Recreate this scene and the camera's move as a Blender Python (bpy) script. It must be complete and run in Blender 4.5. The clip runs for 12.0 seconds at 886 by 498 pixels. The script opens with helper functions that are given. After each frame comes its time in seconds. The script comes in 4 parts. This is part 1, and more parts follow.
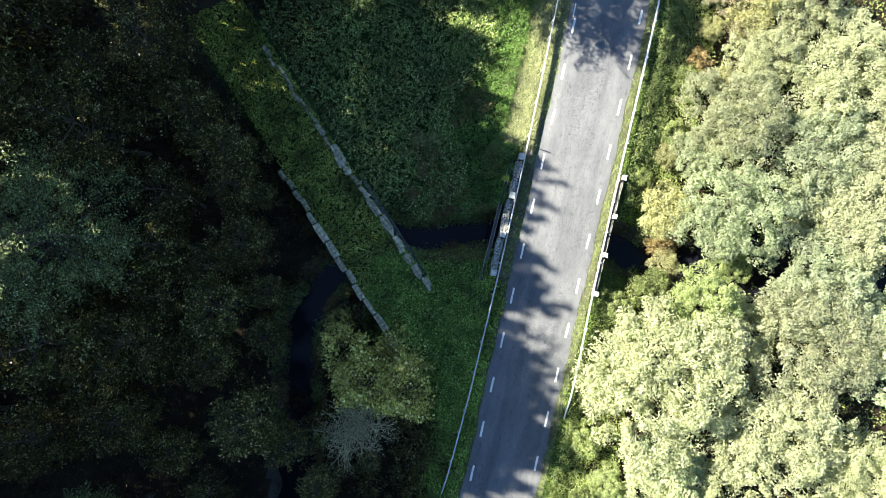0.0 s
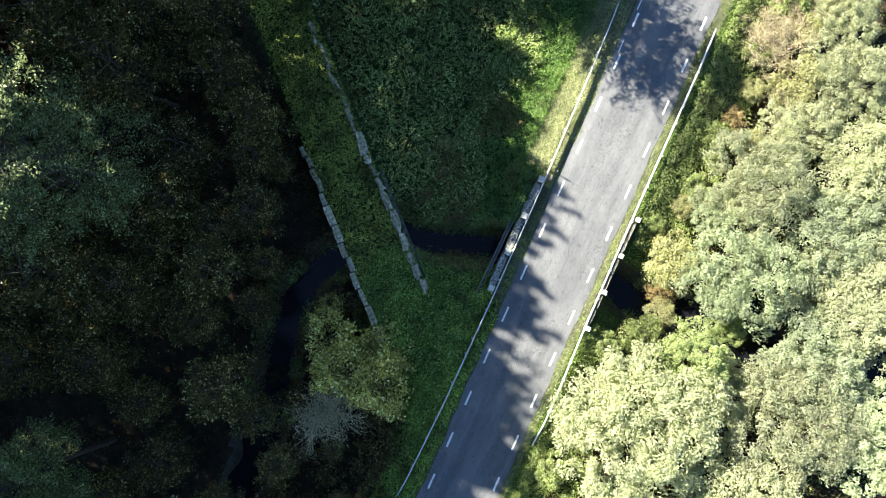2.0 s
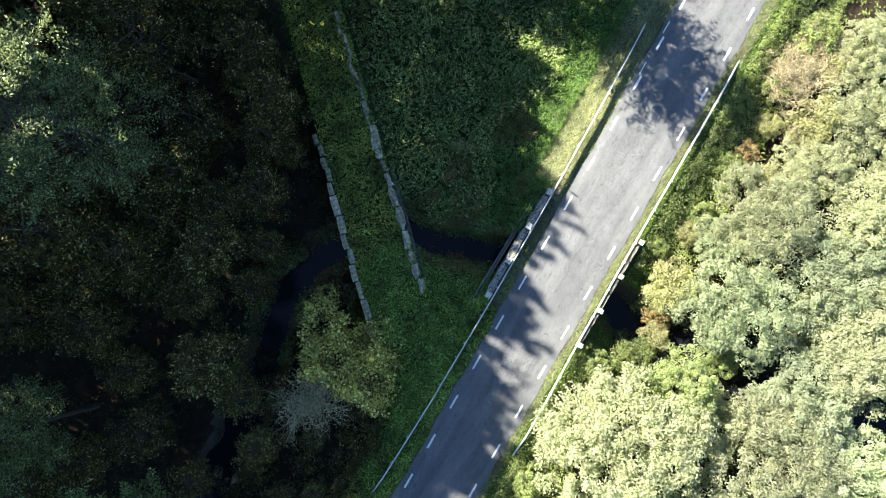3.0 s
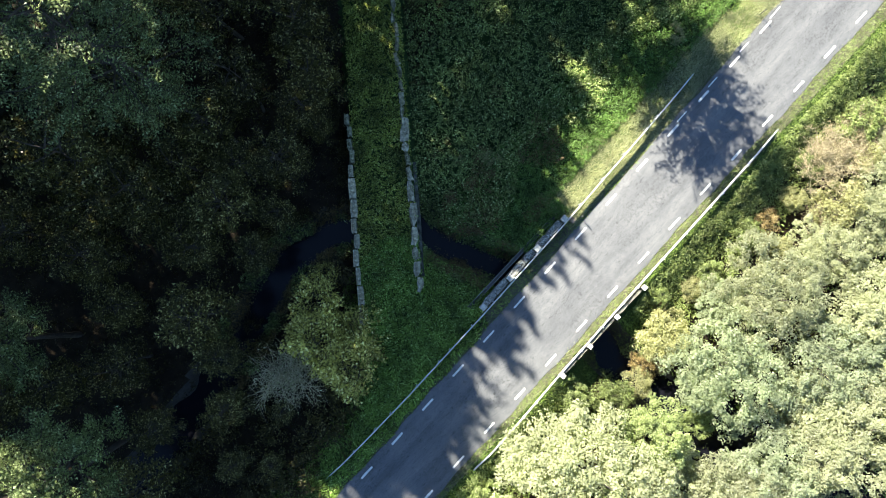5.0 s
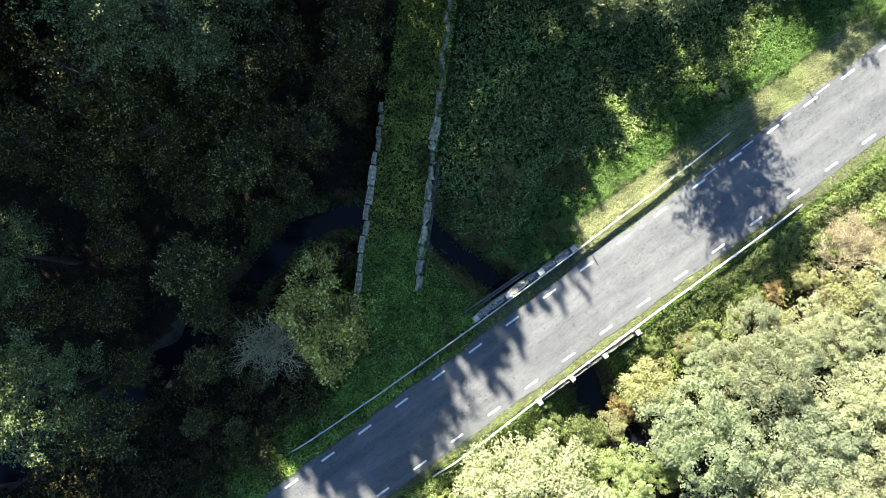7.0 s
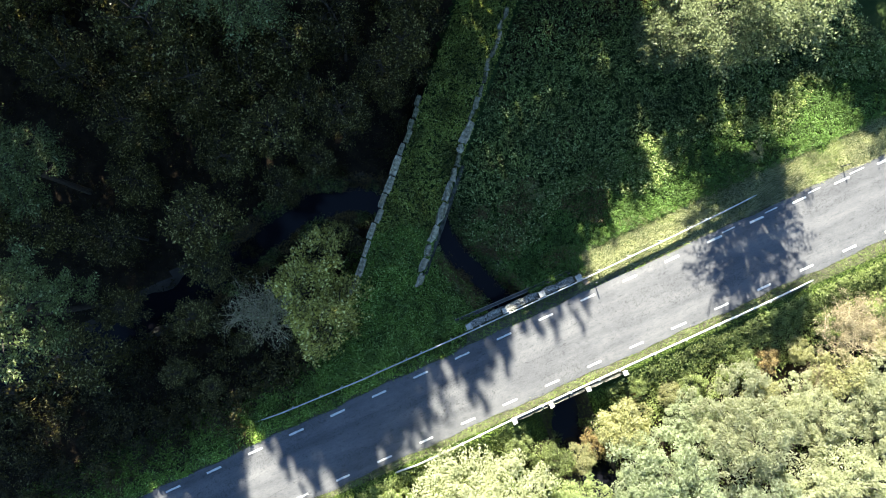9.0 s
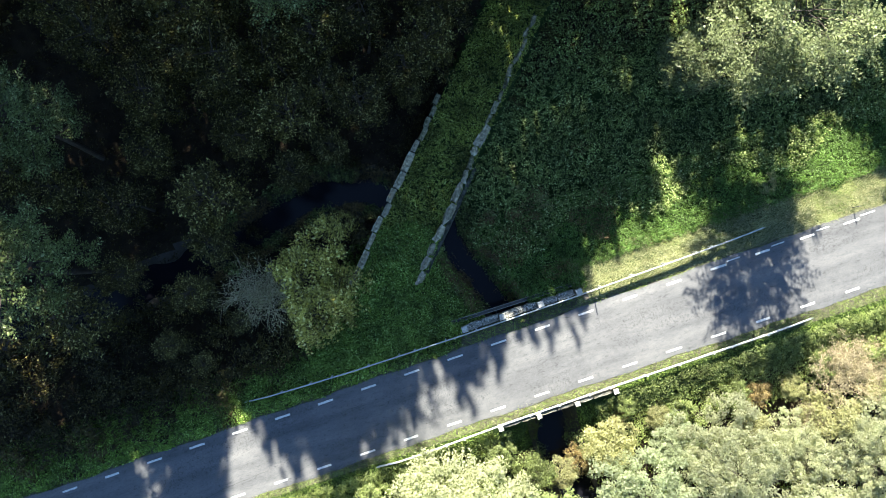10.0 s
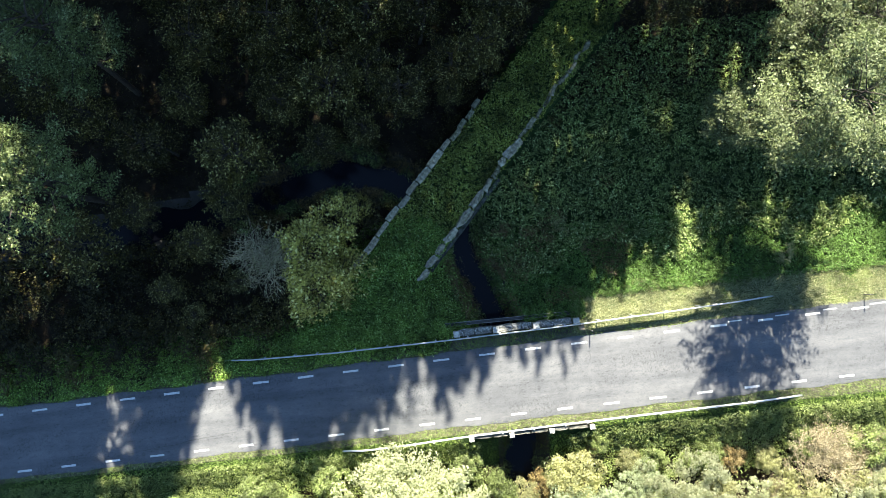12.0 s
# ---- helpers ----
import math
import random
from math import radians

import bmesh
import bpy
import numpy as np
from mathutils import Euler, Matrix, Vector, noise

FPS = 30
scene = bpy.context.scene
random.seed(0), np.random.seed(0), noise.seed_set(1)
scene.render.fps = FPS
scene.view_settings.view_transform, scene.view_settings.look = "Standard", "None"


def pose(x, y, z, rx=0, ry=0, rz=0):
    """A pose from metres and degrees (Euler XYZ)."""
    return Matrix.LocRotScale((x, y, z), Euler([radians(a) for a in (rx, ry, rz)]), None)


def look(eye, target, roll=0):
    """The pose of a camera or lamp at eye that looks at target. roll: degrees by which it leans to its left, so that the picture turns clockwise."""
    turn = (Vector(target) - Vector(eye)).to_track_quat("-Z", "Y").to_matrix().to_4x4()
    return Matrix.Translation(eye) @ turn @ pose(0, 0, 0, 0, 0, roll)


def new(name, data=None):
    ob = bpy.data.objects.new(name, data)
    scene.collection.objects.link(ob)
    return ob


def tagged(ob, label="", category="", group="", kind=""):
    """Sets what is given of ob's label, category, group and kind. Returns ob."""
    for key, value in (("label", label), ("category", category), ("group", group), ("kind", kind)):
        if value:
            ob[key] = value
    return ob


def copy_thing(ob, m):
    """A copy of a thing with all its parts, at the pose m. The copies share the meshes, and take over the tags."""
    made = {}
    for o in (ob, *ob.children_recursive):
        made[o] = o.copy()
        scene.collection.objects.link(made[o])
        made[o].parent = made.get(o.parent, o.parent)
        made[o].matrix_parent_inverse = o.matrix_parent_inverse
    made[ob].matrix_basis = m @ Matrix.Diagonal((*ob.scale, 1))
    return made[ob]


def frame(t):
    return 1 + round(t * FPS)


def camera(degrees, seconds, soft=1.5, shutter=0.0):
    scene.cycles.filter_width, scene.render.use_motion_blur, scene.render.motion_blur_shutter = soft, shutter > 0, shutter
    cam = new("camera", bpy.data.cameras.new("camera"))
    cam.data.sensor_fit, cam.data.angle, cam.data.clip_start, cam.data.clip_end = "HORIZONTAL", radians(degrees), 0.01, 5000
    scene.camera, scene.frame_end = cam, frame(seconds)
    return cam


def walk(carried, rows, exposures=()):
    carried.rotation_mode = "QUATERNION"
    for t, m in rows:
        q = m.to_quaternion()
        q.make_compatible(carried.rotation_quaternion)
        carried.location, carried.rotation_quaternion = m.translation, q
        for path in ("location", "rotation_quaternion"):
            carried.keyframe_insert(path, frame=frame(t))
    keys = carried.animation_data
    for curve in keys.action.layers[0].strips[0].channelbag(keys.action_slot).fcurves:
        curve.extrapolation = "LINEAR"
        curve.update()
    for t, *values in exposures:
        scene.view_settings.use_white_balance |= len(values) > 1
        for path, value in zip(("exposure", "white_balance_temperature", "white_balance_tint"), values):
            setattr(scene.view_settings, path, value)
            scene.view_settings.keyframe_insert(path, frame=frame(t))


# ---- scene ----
# ---- camera and its slow turn over the bridge ----
cam = camera(63.07, 12.0, soft=0.8)
PATH = [
    (0.0, 2.072, -0.863, -76.53), (0.5, 2.141, -0.899, -73.90), (1.0, 2.235, -0.940, -71.14), (1.5, 2.297, -0.981, -68.32),
    (2.0, 2.343, -0.994, -65.40), (2.5, 2.352, -1.050, -62.42), (3.0, 2.375, -1.116, -59.37), (5.0, 2.401, -1.155, -47.44),
    (5.5, 2.380, -1.131, -44.54), (6.0, 2.419, -1.136, -41.56), (6.5, 2.425, -1.165, -38.61), (7.0, 2.450, -1.188, -35.62),
    (9.0, 2.383, -1.072, -24.08), (9.5, 2.316, -1.046, -21.23), (10.0, 2.304, -1.009, -18.29), (10.5, 2.258, -0.966, -15.37),
    (11.0, 2.285, -0.903, -12.42), (11.5, 2.242, -0.843, -9.52), (12.0, 2.231, -0.779, -6.51)]
walk(cam, [(t, pose(0, 0, 47.2, rx, ry, rz)) for t, rx, ry, rz in PATH], [(0.0, 2.76, 6500, 3), (12.0, 2.78, 6500, 3)])

# ---- sky and sun ----
SUN_AZ = math.atan2(0.127, 0.992)      # east of world +Y
SUN_EL = radians(40)
world = bpy.data.worlds.new("sky")
scene.world = world
world.use_nodes = True
wn = world.node_tree
sky = wn.nodes.new("ShaderNodeTexSky")
sky.sky_type, sky.sun_disc = "NISHITA", False
sky.ozone_density, sky.dust_density = 6.0, 0.3
sky.sun_elevation, sky.sun_rotation = SUN_EL, SUN_AZ
wn.links.new(sky.outputs[0], wn.nodes["Background"].inputs[0])
wn.nodes["Background"].inputs[1].default_value = 0.054
sun = new("sun", bpy.data.lights.new("sun", "SUN"))
sun.data.energy, sun.data.angle, sun.data.color = 5.0, radians(0.53), (1.0, 0.925, 0.80)
to_sun = Vector((math.sin(SUN_AZ) * math.cos(SUN_EL), math.cos(SUN_AZ) * math.cos(SUN_EL), math.sin(SUN_EL)))
sun.matrix_world = look(to_sun * 60, (0, 0, 0))


# ---- materials ----
def mat_new(name):
    m = bpy.data.materials.new(name)
    m.use_nodes = True
    return m, m.node_tree.nodes, m.node_tree.links, m.node_tree.nodes["Principled BSDF"]


def ramp(nt, stops):
    r = nt.new("ShaderNodeValToRGB")
    e = r.color_ramp.elements
    while len(e) < len(stops):
        e.new(0.5)
    for el, (p, c) in zip(e, stops):
        el.position, el.color = p, (*c, 1)
    return r


def noise_tex(nt, lk, scale, detail=6, rough=0.6, stretch=(1, 1, 1)):
    co = nt.new("ShaderNodeTexCoord")
    mp = nt.new("ShaderNodeMapping")
    mp.inputs["Scale"].default_value = stretch
    t = nt.new("ShaderNodeTexNoise")
    t.inputs["Scale"].default_value, t.inputs["Detail"].default_value, t.inputs["Roughness"].default_value = scale, detail, rough
    lk.new(co.outputs["Object"], mp.inputs[0])
    lk.new(mp.outputs[0], t.inputs[0])
    return t


def mixed(nt, lk, a, b, fac, mode="MIX"):
    mx = nt.new("ShaderNodeMix")
    mx.data_type, mx.blend_type = "RGBA", mode
    for sock, v in ((mx.inputs[6], a), (mx.inputs[7], b), (mx.inputs[0], fac)):
        if isinstance(v, (int, float)):
            sock.default_value = v
        elif isinstance(v, tuple):
            sock.default_value = (*v, 1)
        else:
            lk.new(v, sock)
    return mx.outputs[2]


def bumped(nt, lk, bsdf, height, strength, dist):
    b = nt.new("ShaderNodeBump")
    b.inputs["Strength"].default_value, b.inputs["Distance"].default_value = strength, dist
    lk.new(height, b.inputs["Height"])
    lk.new(b.outputs[0], bsdf.inputs["Normal"])


def surface(name, stops, scale, fine=40.0, rough=0.85, bump=0.5, dist=0.02, stretch=(1, 1, 1), metal=0.0):
    """A mottled surface: broad stains through a ramp, fine grain multiplied over them."""
    m, nt, lk, p = mat_new(name)
    big = noise_tex(nt, lk, scale, 8, 0.65, stretch)
    small = noise_tex(nt, lk, fine, 4, 0.7)
    r1 = ramp(nt, stops)
    lk.new(big.outputs[0], r1.inputs[0])
    r2 = ramp(nt, [(0.3, (0.7, 0.7, 0.7)), (0.7, (1.25, 1.25, 1.25))])
    lk.new(small.outputs[0], r2.inputs[0])
    lk.new(mixed(nt, lk, r1.outputs[0], r2.outputs[0], 1.0, "MULTIPLY"), p.inputs["Base Color"])
    p.inputs["Roughness"].default_value, p.inputs["Metallic"].default_value = rough, metal
    p.inputs["Specular IOR Level"].default_value = 0.5 if rough < 0.75 else 0.15
    bumped(nt, lk, p, small.outputs[0], bump, dist)
    return m


def pale_edged(name, stops, rim, scale, fine):
    """Rough stone: a mottled face, each stone its own tone; pale rims put lichen and edge highlights into the colour.
    """
    m, nt, lk, p = mat_new(name)
    big = noise_tex(nt, lk, scale, 6, 0.6)
    small = noise_tex(nt, lk, fine, 4, 0.7)
    r1 = ramp(nt, stops)
    lk.new(big.outputs[0], r1.inputs[0])
    r2 = ramp(nt, [(0.3, (0.75, 0.75, 0.75)), (0.7, (1.2, 1.2, 1.2))])
    lk.new(small.outputs[0], r2.inputs[0])
    oi = nt.new("ShaderNodeObjectInfo")
    r3 = ramp(nt, [(0.0, (0.7, 0.7, 0.68)), (1.0, (1.3, 1.3, 1.27))])
    lk.new(oi.outputs["Random"], r3.inputs[0])
    c = mixed(nt, lk, mixed(nt, lk, r1.outputs[0], r2.outputs[0], 1.0, "MULTIPLY"), r3.outputs[0], 1.0, "MULTIPLY")
    # rim colour mixed in on convex edges, part lichen, part painted highlight
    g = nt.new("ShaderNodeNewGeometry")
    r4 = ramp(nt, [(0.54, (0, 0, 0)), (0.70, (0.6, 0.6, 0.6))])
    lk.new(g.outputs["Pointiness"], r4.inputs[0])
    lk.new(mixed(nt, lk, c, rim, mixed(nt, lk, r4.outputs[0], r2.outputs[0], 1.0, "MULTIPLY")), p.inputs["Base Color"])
    p.inputs["Roughness"].default_value, p.inputs["Specular IOR Level"].default_value = 0.88, 0.15
    bumped(nt, lk, p, small.outputs[0], 0.9, 0.04)
    return m


def leafy(name, stops, trans=0.35, rough=0.5, patch=0.25, vary=0.2):
    """Leaves: each its own tone, slow patches of tone through the crown, some light let through."""
    m, nt, lk, p = mat_new(name)
    g = nt.new("ShaderNodeNewGeometry")
    r = ramp(nt, stops)
    lk.new(g.outputs["Random Per Island"], r.inputs[0])
    n = noise_tex(nt, lk, 0.55, 4, 0.6)
    r2 = ramp(nt, [(0.32, (1 - patch,) * 3), (0.68, (1 + patch, 1 + patch, 1 + 0.5 * patch))])
    lk.new(n.outputs[0], r2.inputs[0])
    col = mixed(nt, lk, r.outputs[0], r2.outputs[0], 1.0, "MULTIPLY")
    oi = nt.new("ShaderNodeObjectInfo")
    r3 = ramp(nt, [(0.0, (1 - vary,) * 3), (1.0, (1 + vary, 1 + vary, 1 + 0.6 * vary))])
    lk.new(oi.outputs["Random"], r3.inputs[0])
    col = mixed(nt, lk, col, r3.outputs[0], 1.0, "MULTIPLY")
    lk.new(col, p.inputs["Base Color"])
    p.inputs["Roughness"].default_value = rough
    p.inputs["Specular IOR Level"].default_value = 0.12
    tr = nt.new("ShaderNodeBsdfTranslucent")
    lk.new(mixed(nt, lk, col, (1.08, 1.15, 0.74), 1.0, "MULTIPLY"), tr.inputs[0])
    ms = nt.new("ShaderNodeMixShader")
    ms.inputs[0].default_value = trans
    out = nt["Material Output"]
    lk.new(p.outputs[0], ms.inputs[1])
    lk.new(tr.outputs[0], ms.inputs[2])
    lk.new(ms.outputs[0], out.inputs[0])
    return m


def asphalt():
    m, nt, lk, p = mat_new("worn_asphalt")
    lanes = noise_tex(nt, lk, 1.0, 6, 0.6, (0.12, 1.1, 1))
    patch = noise_tex(nt, lk, 0.45, 7, 0.7)
    spots = noise_tex(nt, lk, 4.2, 8, 0.78, (0.55, 1.2, 1))
    grit = noise_tex(nt, lk, 26, 4, 0.85)
    r = ramp(nt, [(0.3, (0.059, 0.0605, 0.067)), (0.5, (0.084, 0.0855, 0.0925)), (0.72, (0.113, 0.113, 0.119))])
    lk.new(lanes.outputs[0], r.inputs[0])
    r2 = ramp(nt, [(0.3, (0.8, 0.8, 0.82)), (0.7, (1.15, 1.14, 1.12))])
    lk.new(patch.outputs[0], r2.inputs[0])
    r3 = ramp(nt, [(0.34, (0.45, 0.46, 0.48)), (0.43, (0.95, 0.95, 0.95)), (0.6, (1.02, 1.02, 1.02)), (0.7, (1.3, 1.29, 1.27))])
    lk.new(spots.outputs[0], r3.inputs[0])
    r4 = ramp(nt, [(0.3, (0.62, 0.62, 0.63)), (0.7, (1.32, 1.32, 1.31))])
    lk.new(grit.outputs[0], r4.inputs[0])
    c = mixed(nt, lk, r.outputs[0], r2.outputs[0], 1.0, "MULTIPLY")
    c = mixed(nt, lk, c, r3.outputs[0], 1.0, "MULTIPLY")
    c = mixed(nt, lk, c, r4.outputs[0], 1.0, "MULTIPLY")
    pits = noise_tex(nt, lk, 7.5, 6, 0.75, (0.7, 1.0, 1))
    r5 = ramp(nt, [(0.34, (0.55, 0.55, 0.56)), (0.42, (0.97, 0.97, 0.97)), (0.66, (1.03, 1.02, 1.01)), (0.74, (1.3, 1.27, 1.24))])
    lk.new(pits.outputs[0], r5.inputs[0])
    c = mixed(nt, lk, c, r5.outputs[0], 1.0, "MULTIPLY")
    worn = noise_tex(nt, lk, 7.0, 6, 0.75, (1.6, 0.8, 1))
    r6 = ramp(nt, [(0.41, (0.54, 0.54, 0.55)), (0.47, (1.0, 1.0, 1.0))])
    lk.new(worn.outputs[0], r6.inputs[0])
    where = noise_tex(nt, lk, 0.5, 3, 0.6, (0.35, 1.6, 1))
    r7 = ramp(nt, [(0.48, (0, 0, 0)), (0.60, (1, 1, 1))])
    lk.new(where.outputs[0], r7.inputs[0])
    c = mixed(nt, lk, c, mixed(nt, lk, (1.0, 1.0, 1.0), r6.outputs[0], r7.outputs[0]), 1.0, "MULTIPLY")
    lk.new(c, p.inputs["Base Color"])
    p.inputs["Roughness"].default_value = 0.8
    bumped(nt, lk, p, grit.outputs[0], 0.4, 0.01)
    return m


ASPHALT = asphalt()
PAINT = surface("road_paint", [(0.3, (0.36, 0.36, 0.35)), (0.6, (0.56, 0.56, 0.55))], 9, 70, 0.6, 0.2, 0.004)
SOIL = surface("forest_soil", [(0.3, (0.008, 0.006, 0.004)), (0.7, (0.030, 0.021, 0.012))], 1.2, 14, 0.95, 0.9, 0.05)
TURF = surface("turf", [(0.3, (0.012, 0.024, 0.006)), (0.55, (0.024, 0.042, 0.010)), (0.8, (0.045, 0.058, 0.018))], 0.9, 22, 0.9, 0.9, 0.04)
MUD = surface("stream_mud", [(0.3, (0.012, 0.010, 0.008)), (0.7, (0.04, 0.032, 0.022))], 1.6, 18, 0.7, 0.6, 0.03)
GRAVEL = surface("verge_gravel", [(0.3, (0.035, 0.034, 0.024)), (0.7, (0.11, 0.10, 0.075))], 2.4, 50, 0.95, 0.8, 0.02)
GRANITE = pale_edged("lichen_granite", [(0.36, (0.075, 0.07, 0.05)), (0.48, (0.19, 0.17, 0.115)), (0.56, (0.28, 0.25, 0.17)), (0.66, (0.47, 0.43, 0.31))], (0.66, 0.61, 0.46), 4.0, 22)
# Parapet stone for the shaded side, its tone lifted against the shade.
SHADESTONE = surface("shaded_lichen_stone", [(0.34, (0.04, 0.04, 0.036)), (0.45, (0.15, 0.147, 0.13)), (0.55, (0.27, 0.262, 0.23)), (0.66, (0.56, 0.545, 0.47))], 9, 45, 0.85, 0.9, 0.02)
MOSSY = pale_edged("mossy_granite", [(0.36, (0.03, 0.038, 0.014)), (0.48, (0.095, 0.095, 0.055)), (0.58, (0.21, 0.19, 0.12)), (0.68, (0.43, 0.39, 0.275))], (0.52, 0.48, 0.35), 4.0, 22)
# Darker stone for the old bridge's wall faces and slab.
WALLSTONE = surface("dark_wall_stone", [(0.34, (0.02, 0.024, 0.014)), (0.5, (0.06, 0.062, 0.05)), (0.7, (0.13, 0.13, 0.115))], 3, 30, 0.9, 0.9, 0.03)
# The same stone for the sunny side, its tone lowered against the sun.
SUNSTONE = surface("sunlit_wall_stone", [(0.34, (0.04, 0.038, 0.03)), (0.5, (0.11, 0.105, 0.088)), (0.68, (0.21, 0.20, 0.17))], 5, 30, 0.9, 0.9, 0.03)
LIME = surface("pale_stone", [(0.3, (0.24, 0.235, 0.21)), (0.65, (0.46, 0.445, 0.40))], 6, 40, 0.8, 0.5, 0.01)
STEEL = surface("galvanised_steel", [(0.3, (0.30, 0.305, 0.30)), (0.7, (0.50, 0.505, 0.50))], 3, 40, 0.5, 0.15, 0.003, (1, 1, 1), 0.25)
DULL = surface("weathered_duct", [(0.3, (0.018, 0.018, 0.018)), (0.7, (0.05, 0.05, 0.048))], 4, 50, 0.7, 0.3, 0.004)
WOOD = surface("weathered_wood", [(0.3, (0.12, 0.09, 0.06)), (0.7, (0.26, 0.20, 0.14))], 4, 30, 0.85, 0.5, 0.01, (1, 1, 0.2))
CONCRETE = surface("bridge_concrete", [(0.3, (0.14, 0.135, 0.125)), (0.7, (0.30, 0.29, 0.27))], 2, 30, 0.9, 0.5, 0.01)
BARK = surface("bark", [(0.3, (0.022, 0.018, 0.014)), (0.7, (0.07, 0.06, 0.05))], 6, 30, 0.95, 0.9, 0.03, (1, 1, 0.3))
PALE_BARK = surface("pale_bark", [(0.35, (0.24, 0.20, 0.115)), (0.6, (0.50, 0.43, 0.27))], 5, 30, 0.9, 0.6, 0.02, (1, 1, 1))
BLACK = surface("dark_plastic", [(0.3, (0.02, 0.02, 0.02)), (0.7, (0.04, 0.04, 0.04))], 6, 40, 0.6, 0.2, 0.004)

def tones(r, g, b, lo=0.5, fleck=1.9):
    """Leaf tones: most near the given colour, one in nine much paler, a leaf glint put into the colour."""
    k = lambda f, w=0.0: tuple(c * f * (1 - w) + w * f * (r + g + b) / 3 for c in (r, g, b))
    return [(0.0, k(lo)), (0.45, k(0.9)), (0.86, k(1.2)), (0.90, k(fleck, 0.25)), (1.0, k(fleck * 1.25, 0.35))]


WILLOW = leafy("willow_leaves", tones(0.322, 0.332, 0.218, 0.82, 1.12), 0.55, 0.45, 0.12)
GREYWILLOW = leafy("grey_willow_leaves", tones(0.282, 0.316, 0.21, 0.78, 1.15), 0.55, 0.45, 0.15)
LIMEGREEN = leafy("lime_leaves", tones(0.24, 0.285, 0.12, 0.6, 1.3), 0.45, 0.45, 0.12)
BIRCHLEAF = leafy("birch_leaves", tones(0.135, 0.158, 0.082, 0.4, 1.6), 0.35, 0.4)
# Widest spread of tones: glints and dark gaps of the shaded wood, painted in.
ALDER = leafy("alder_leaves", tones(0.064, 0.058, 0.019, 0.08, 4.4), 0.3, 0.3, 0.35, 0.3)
ASHLEAF = leafy("ash_leaves", tones(0.125, 0.155, 0.068, 0.2, 2.1), 0.38, 0.4)
YELLOW = leafy("yellowing_leaves", tones(0.285, 0.28, 0.14, 0.6, 1.25), 0.4)
RUSSET = leafy("russet_leaves", tones(0.165, 0.122, 0.058, 0.4, 1.7))
OLIVE = leafy("maple_leaves", tones(0.40, 0.36, 0.105, 0.14, 1.9), 0.35, 0.4, 0.35)
TANLEAF = leafy("tan_dry_leaves", tones(0.30, 0.25, 0.175, 0.5, 1.3))
GREYLEAF = leafy("withered_leaves", tones(0.30, 0.30, 0.17, 0.3, 2.0))
NETTLE = leafy("nettle_leaves", tones(0.152, 0.192, 0.070, 0.12, 2.3), 0.3, 0.4, 0.4)
HERB = leafy("herb_leaves", tones(0.125, 0.215, 0.055, 0.3, 1.7), 0.4, 0.45, 0.35)
CLOVER = leafy("clover_leaves", tones(0.175, 0.270, 0.058, 0.08, 2.3), 0.3, 0.45, 0.5)
BANKLEAF = leafy("bank_leaves", tones(0.165, 0.20, 0.078, 0.4, 1.5), 0.4, 0.45, 0.4)
TRACKLEAF = leafy("track_leaves", tones(0.210, 0.245, 0.060, 0.15, 1.9), 0.3, 0.45, 0.6)
GRASS = leafy("grass_blades", tones(0.13, 0.185, 0.045, 0.45, 1.5), 0.3, 0.5, 0.4)
DRYGRASS = leafy("dry_grass_blades", tones(0.31, 0.315, 0.19, 0.5, 1.4), 0.3, 0.5, 0.4)
# Undergrowth kept near black, so its colour carries the shade between crowns.
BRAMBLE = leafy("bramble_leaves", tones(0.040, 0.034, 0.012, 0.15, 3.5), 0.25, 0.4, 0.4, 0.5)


def water_material():
    m, nt, lk, p = mat_new("stream_water")
    p.inputs["Base Color"].default_value = (0.006, 0.006, 0.009, 1)
    p.inputs["Roughness"].default_value = 0.12
    p.inputs["IOR"].default_value, p.inputs["Specular IOR Level"].default_value = 1.33, 0.2
    n = noise_tex(nt, lk, 3.0, 4, 0.5)
    bumped(nt, lk, p, n.outputs[0], 0.25, 0.02)
    return m


WATER = water_material()


# ---- mesh helpers ----
def finish(name, bm, material, parent=None, label="", smooth=False):
    me = bpy.data.meshes.new(name)
    bm.to_mesh(me)
    bm.free()
    me.materials.append(material)
    if smooth:
        me.polygons.foreach_set("use_smooth", [True] * len(me.polygons))
    ob = new(name, me)
    if parent:
        ob.parent = parent
    return tagged(ob, label) if label else ob


def part(name, bm, material, parent, label="", smooth=False):
    return finish(name, bm, material, parent, label, smooth)


def loose_faces(name, verts, material, parent=None):
    """A mesh of loose polygons from an (n, corners, 3) array."""
    n, sides = verts.shape[:2]
    me = bpy.data.meshes.new(name)
    me.vertices.add(n * sides)
    me.vertices.foreach_set("co", np.asarray(verts, dtype=np.float32).ravel())
    me.loops.add(n * sides)
    me.loops.foreach_set("vertex_index", np.arange(n * sides, dtype=np.int32))
    me.polygons.add(n)
    me.polygons.foreach_set("loop_start", np.arange(0, n * sides, sides, dtype=np.int32))
    me.update(calc_edges=True)
    me.materials.append(material)
    ob = new(name, me)
    if parent:
        ob.parent = parent
    return ob


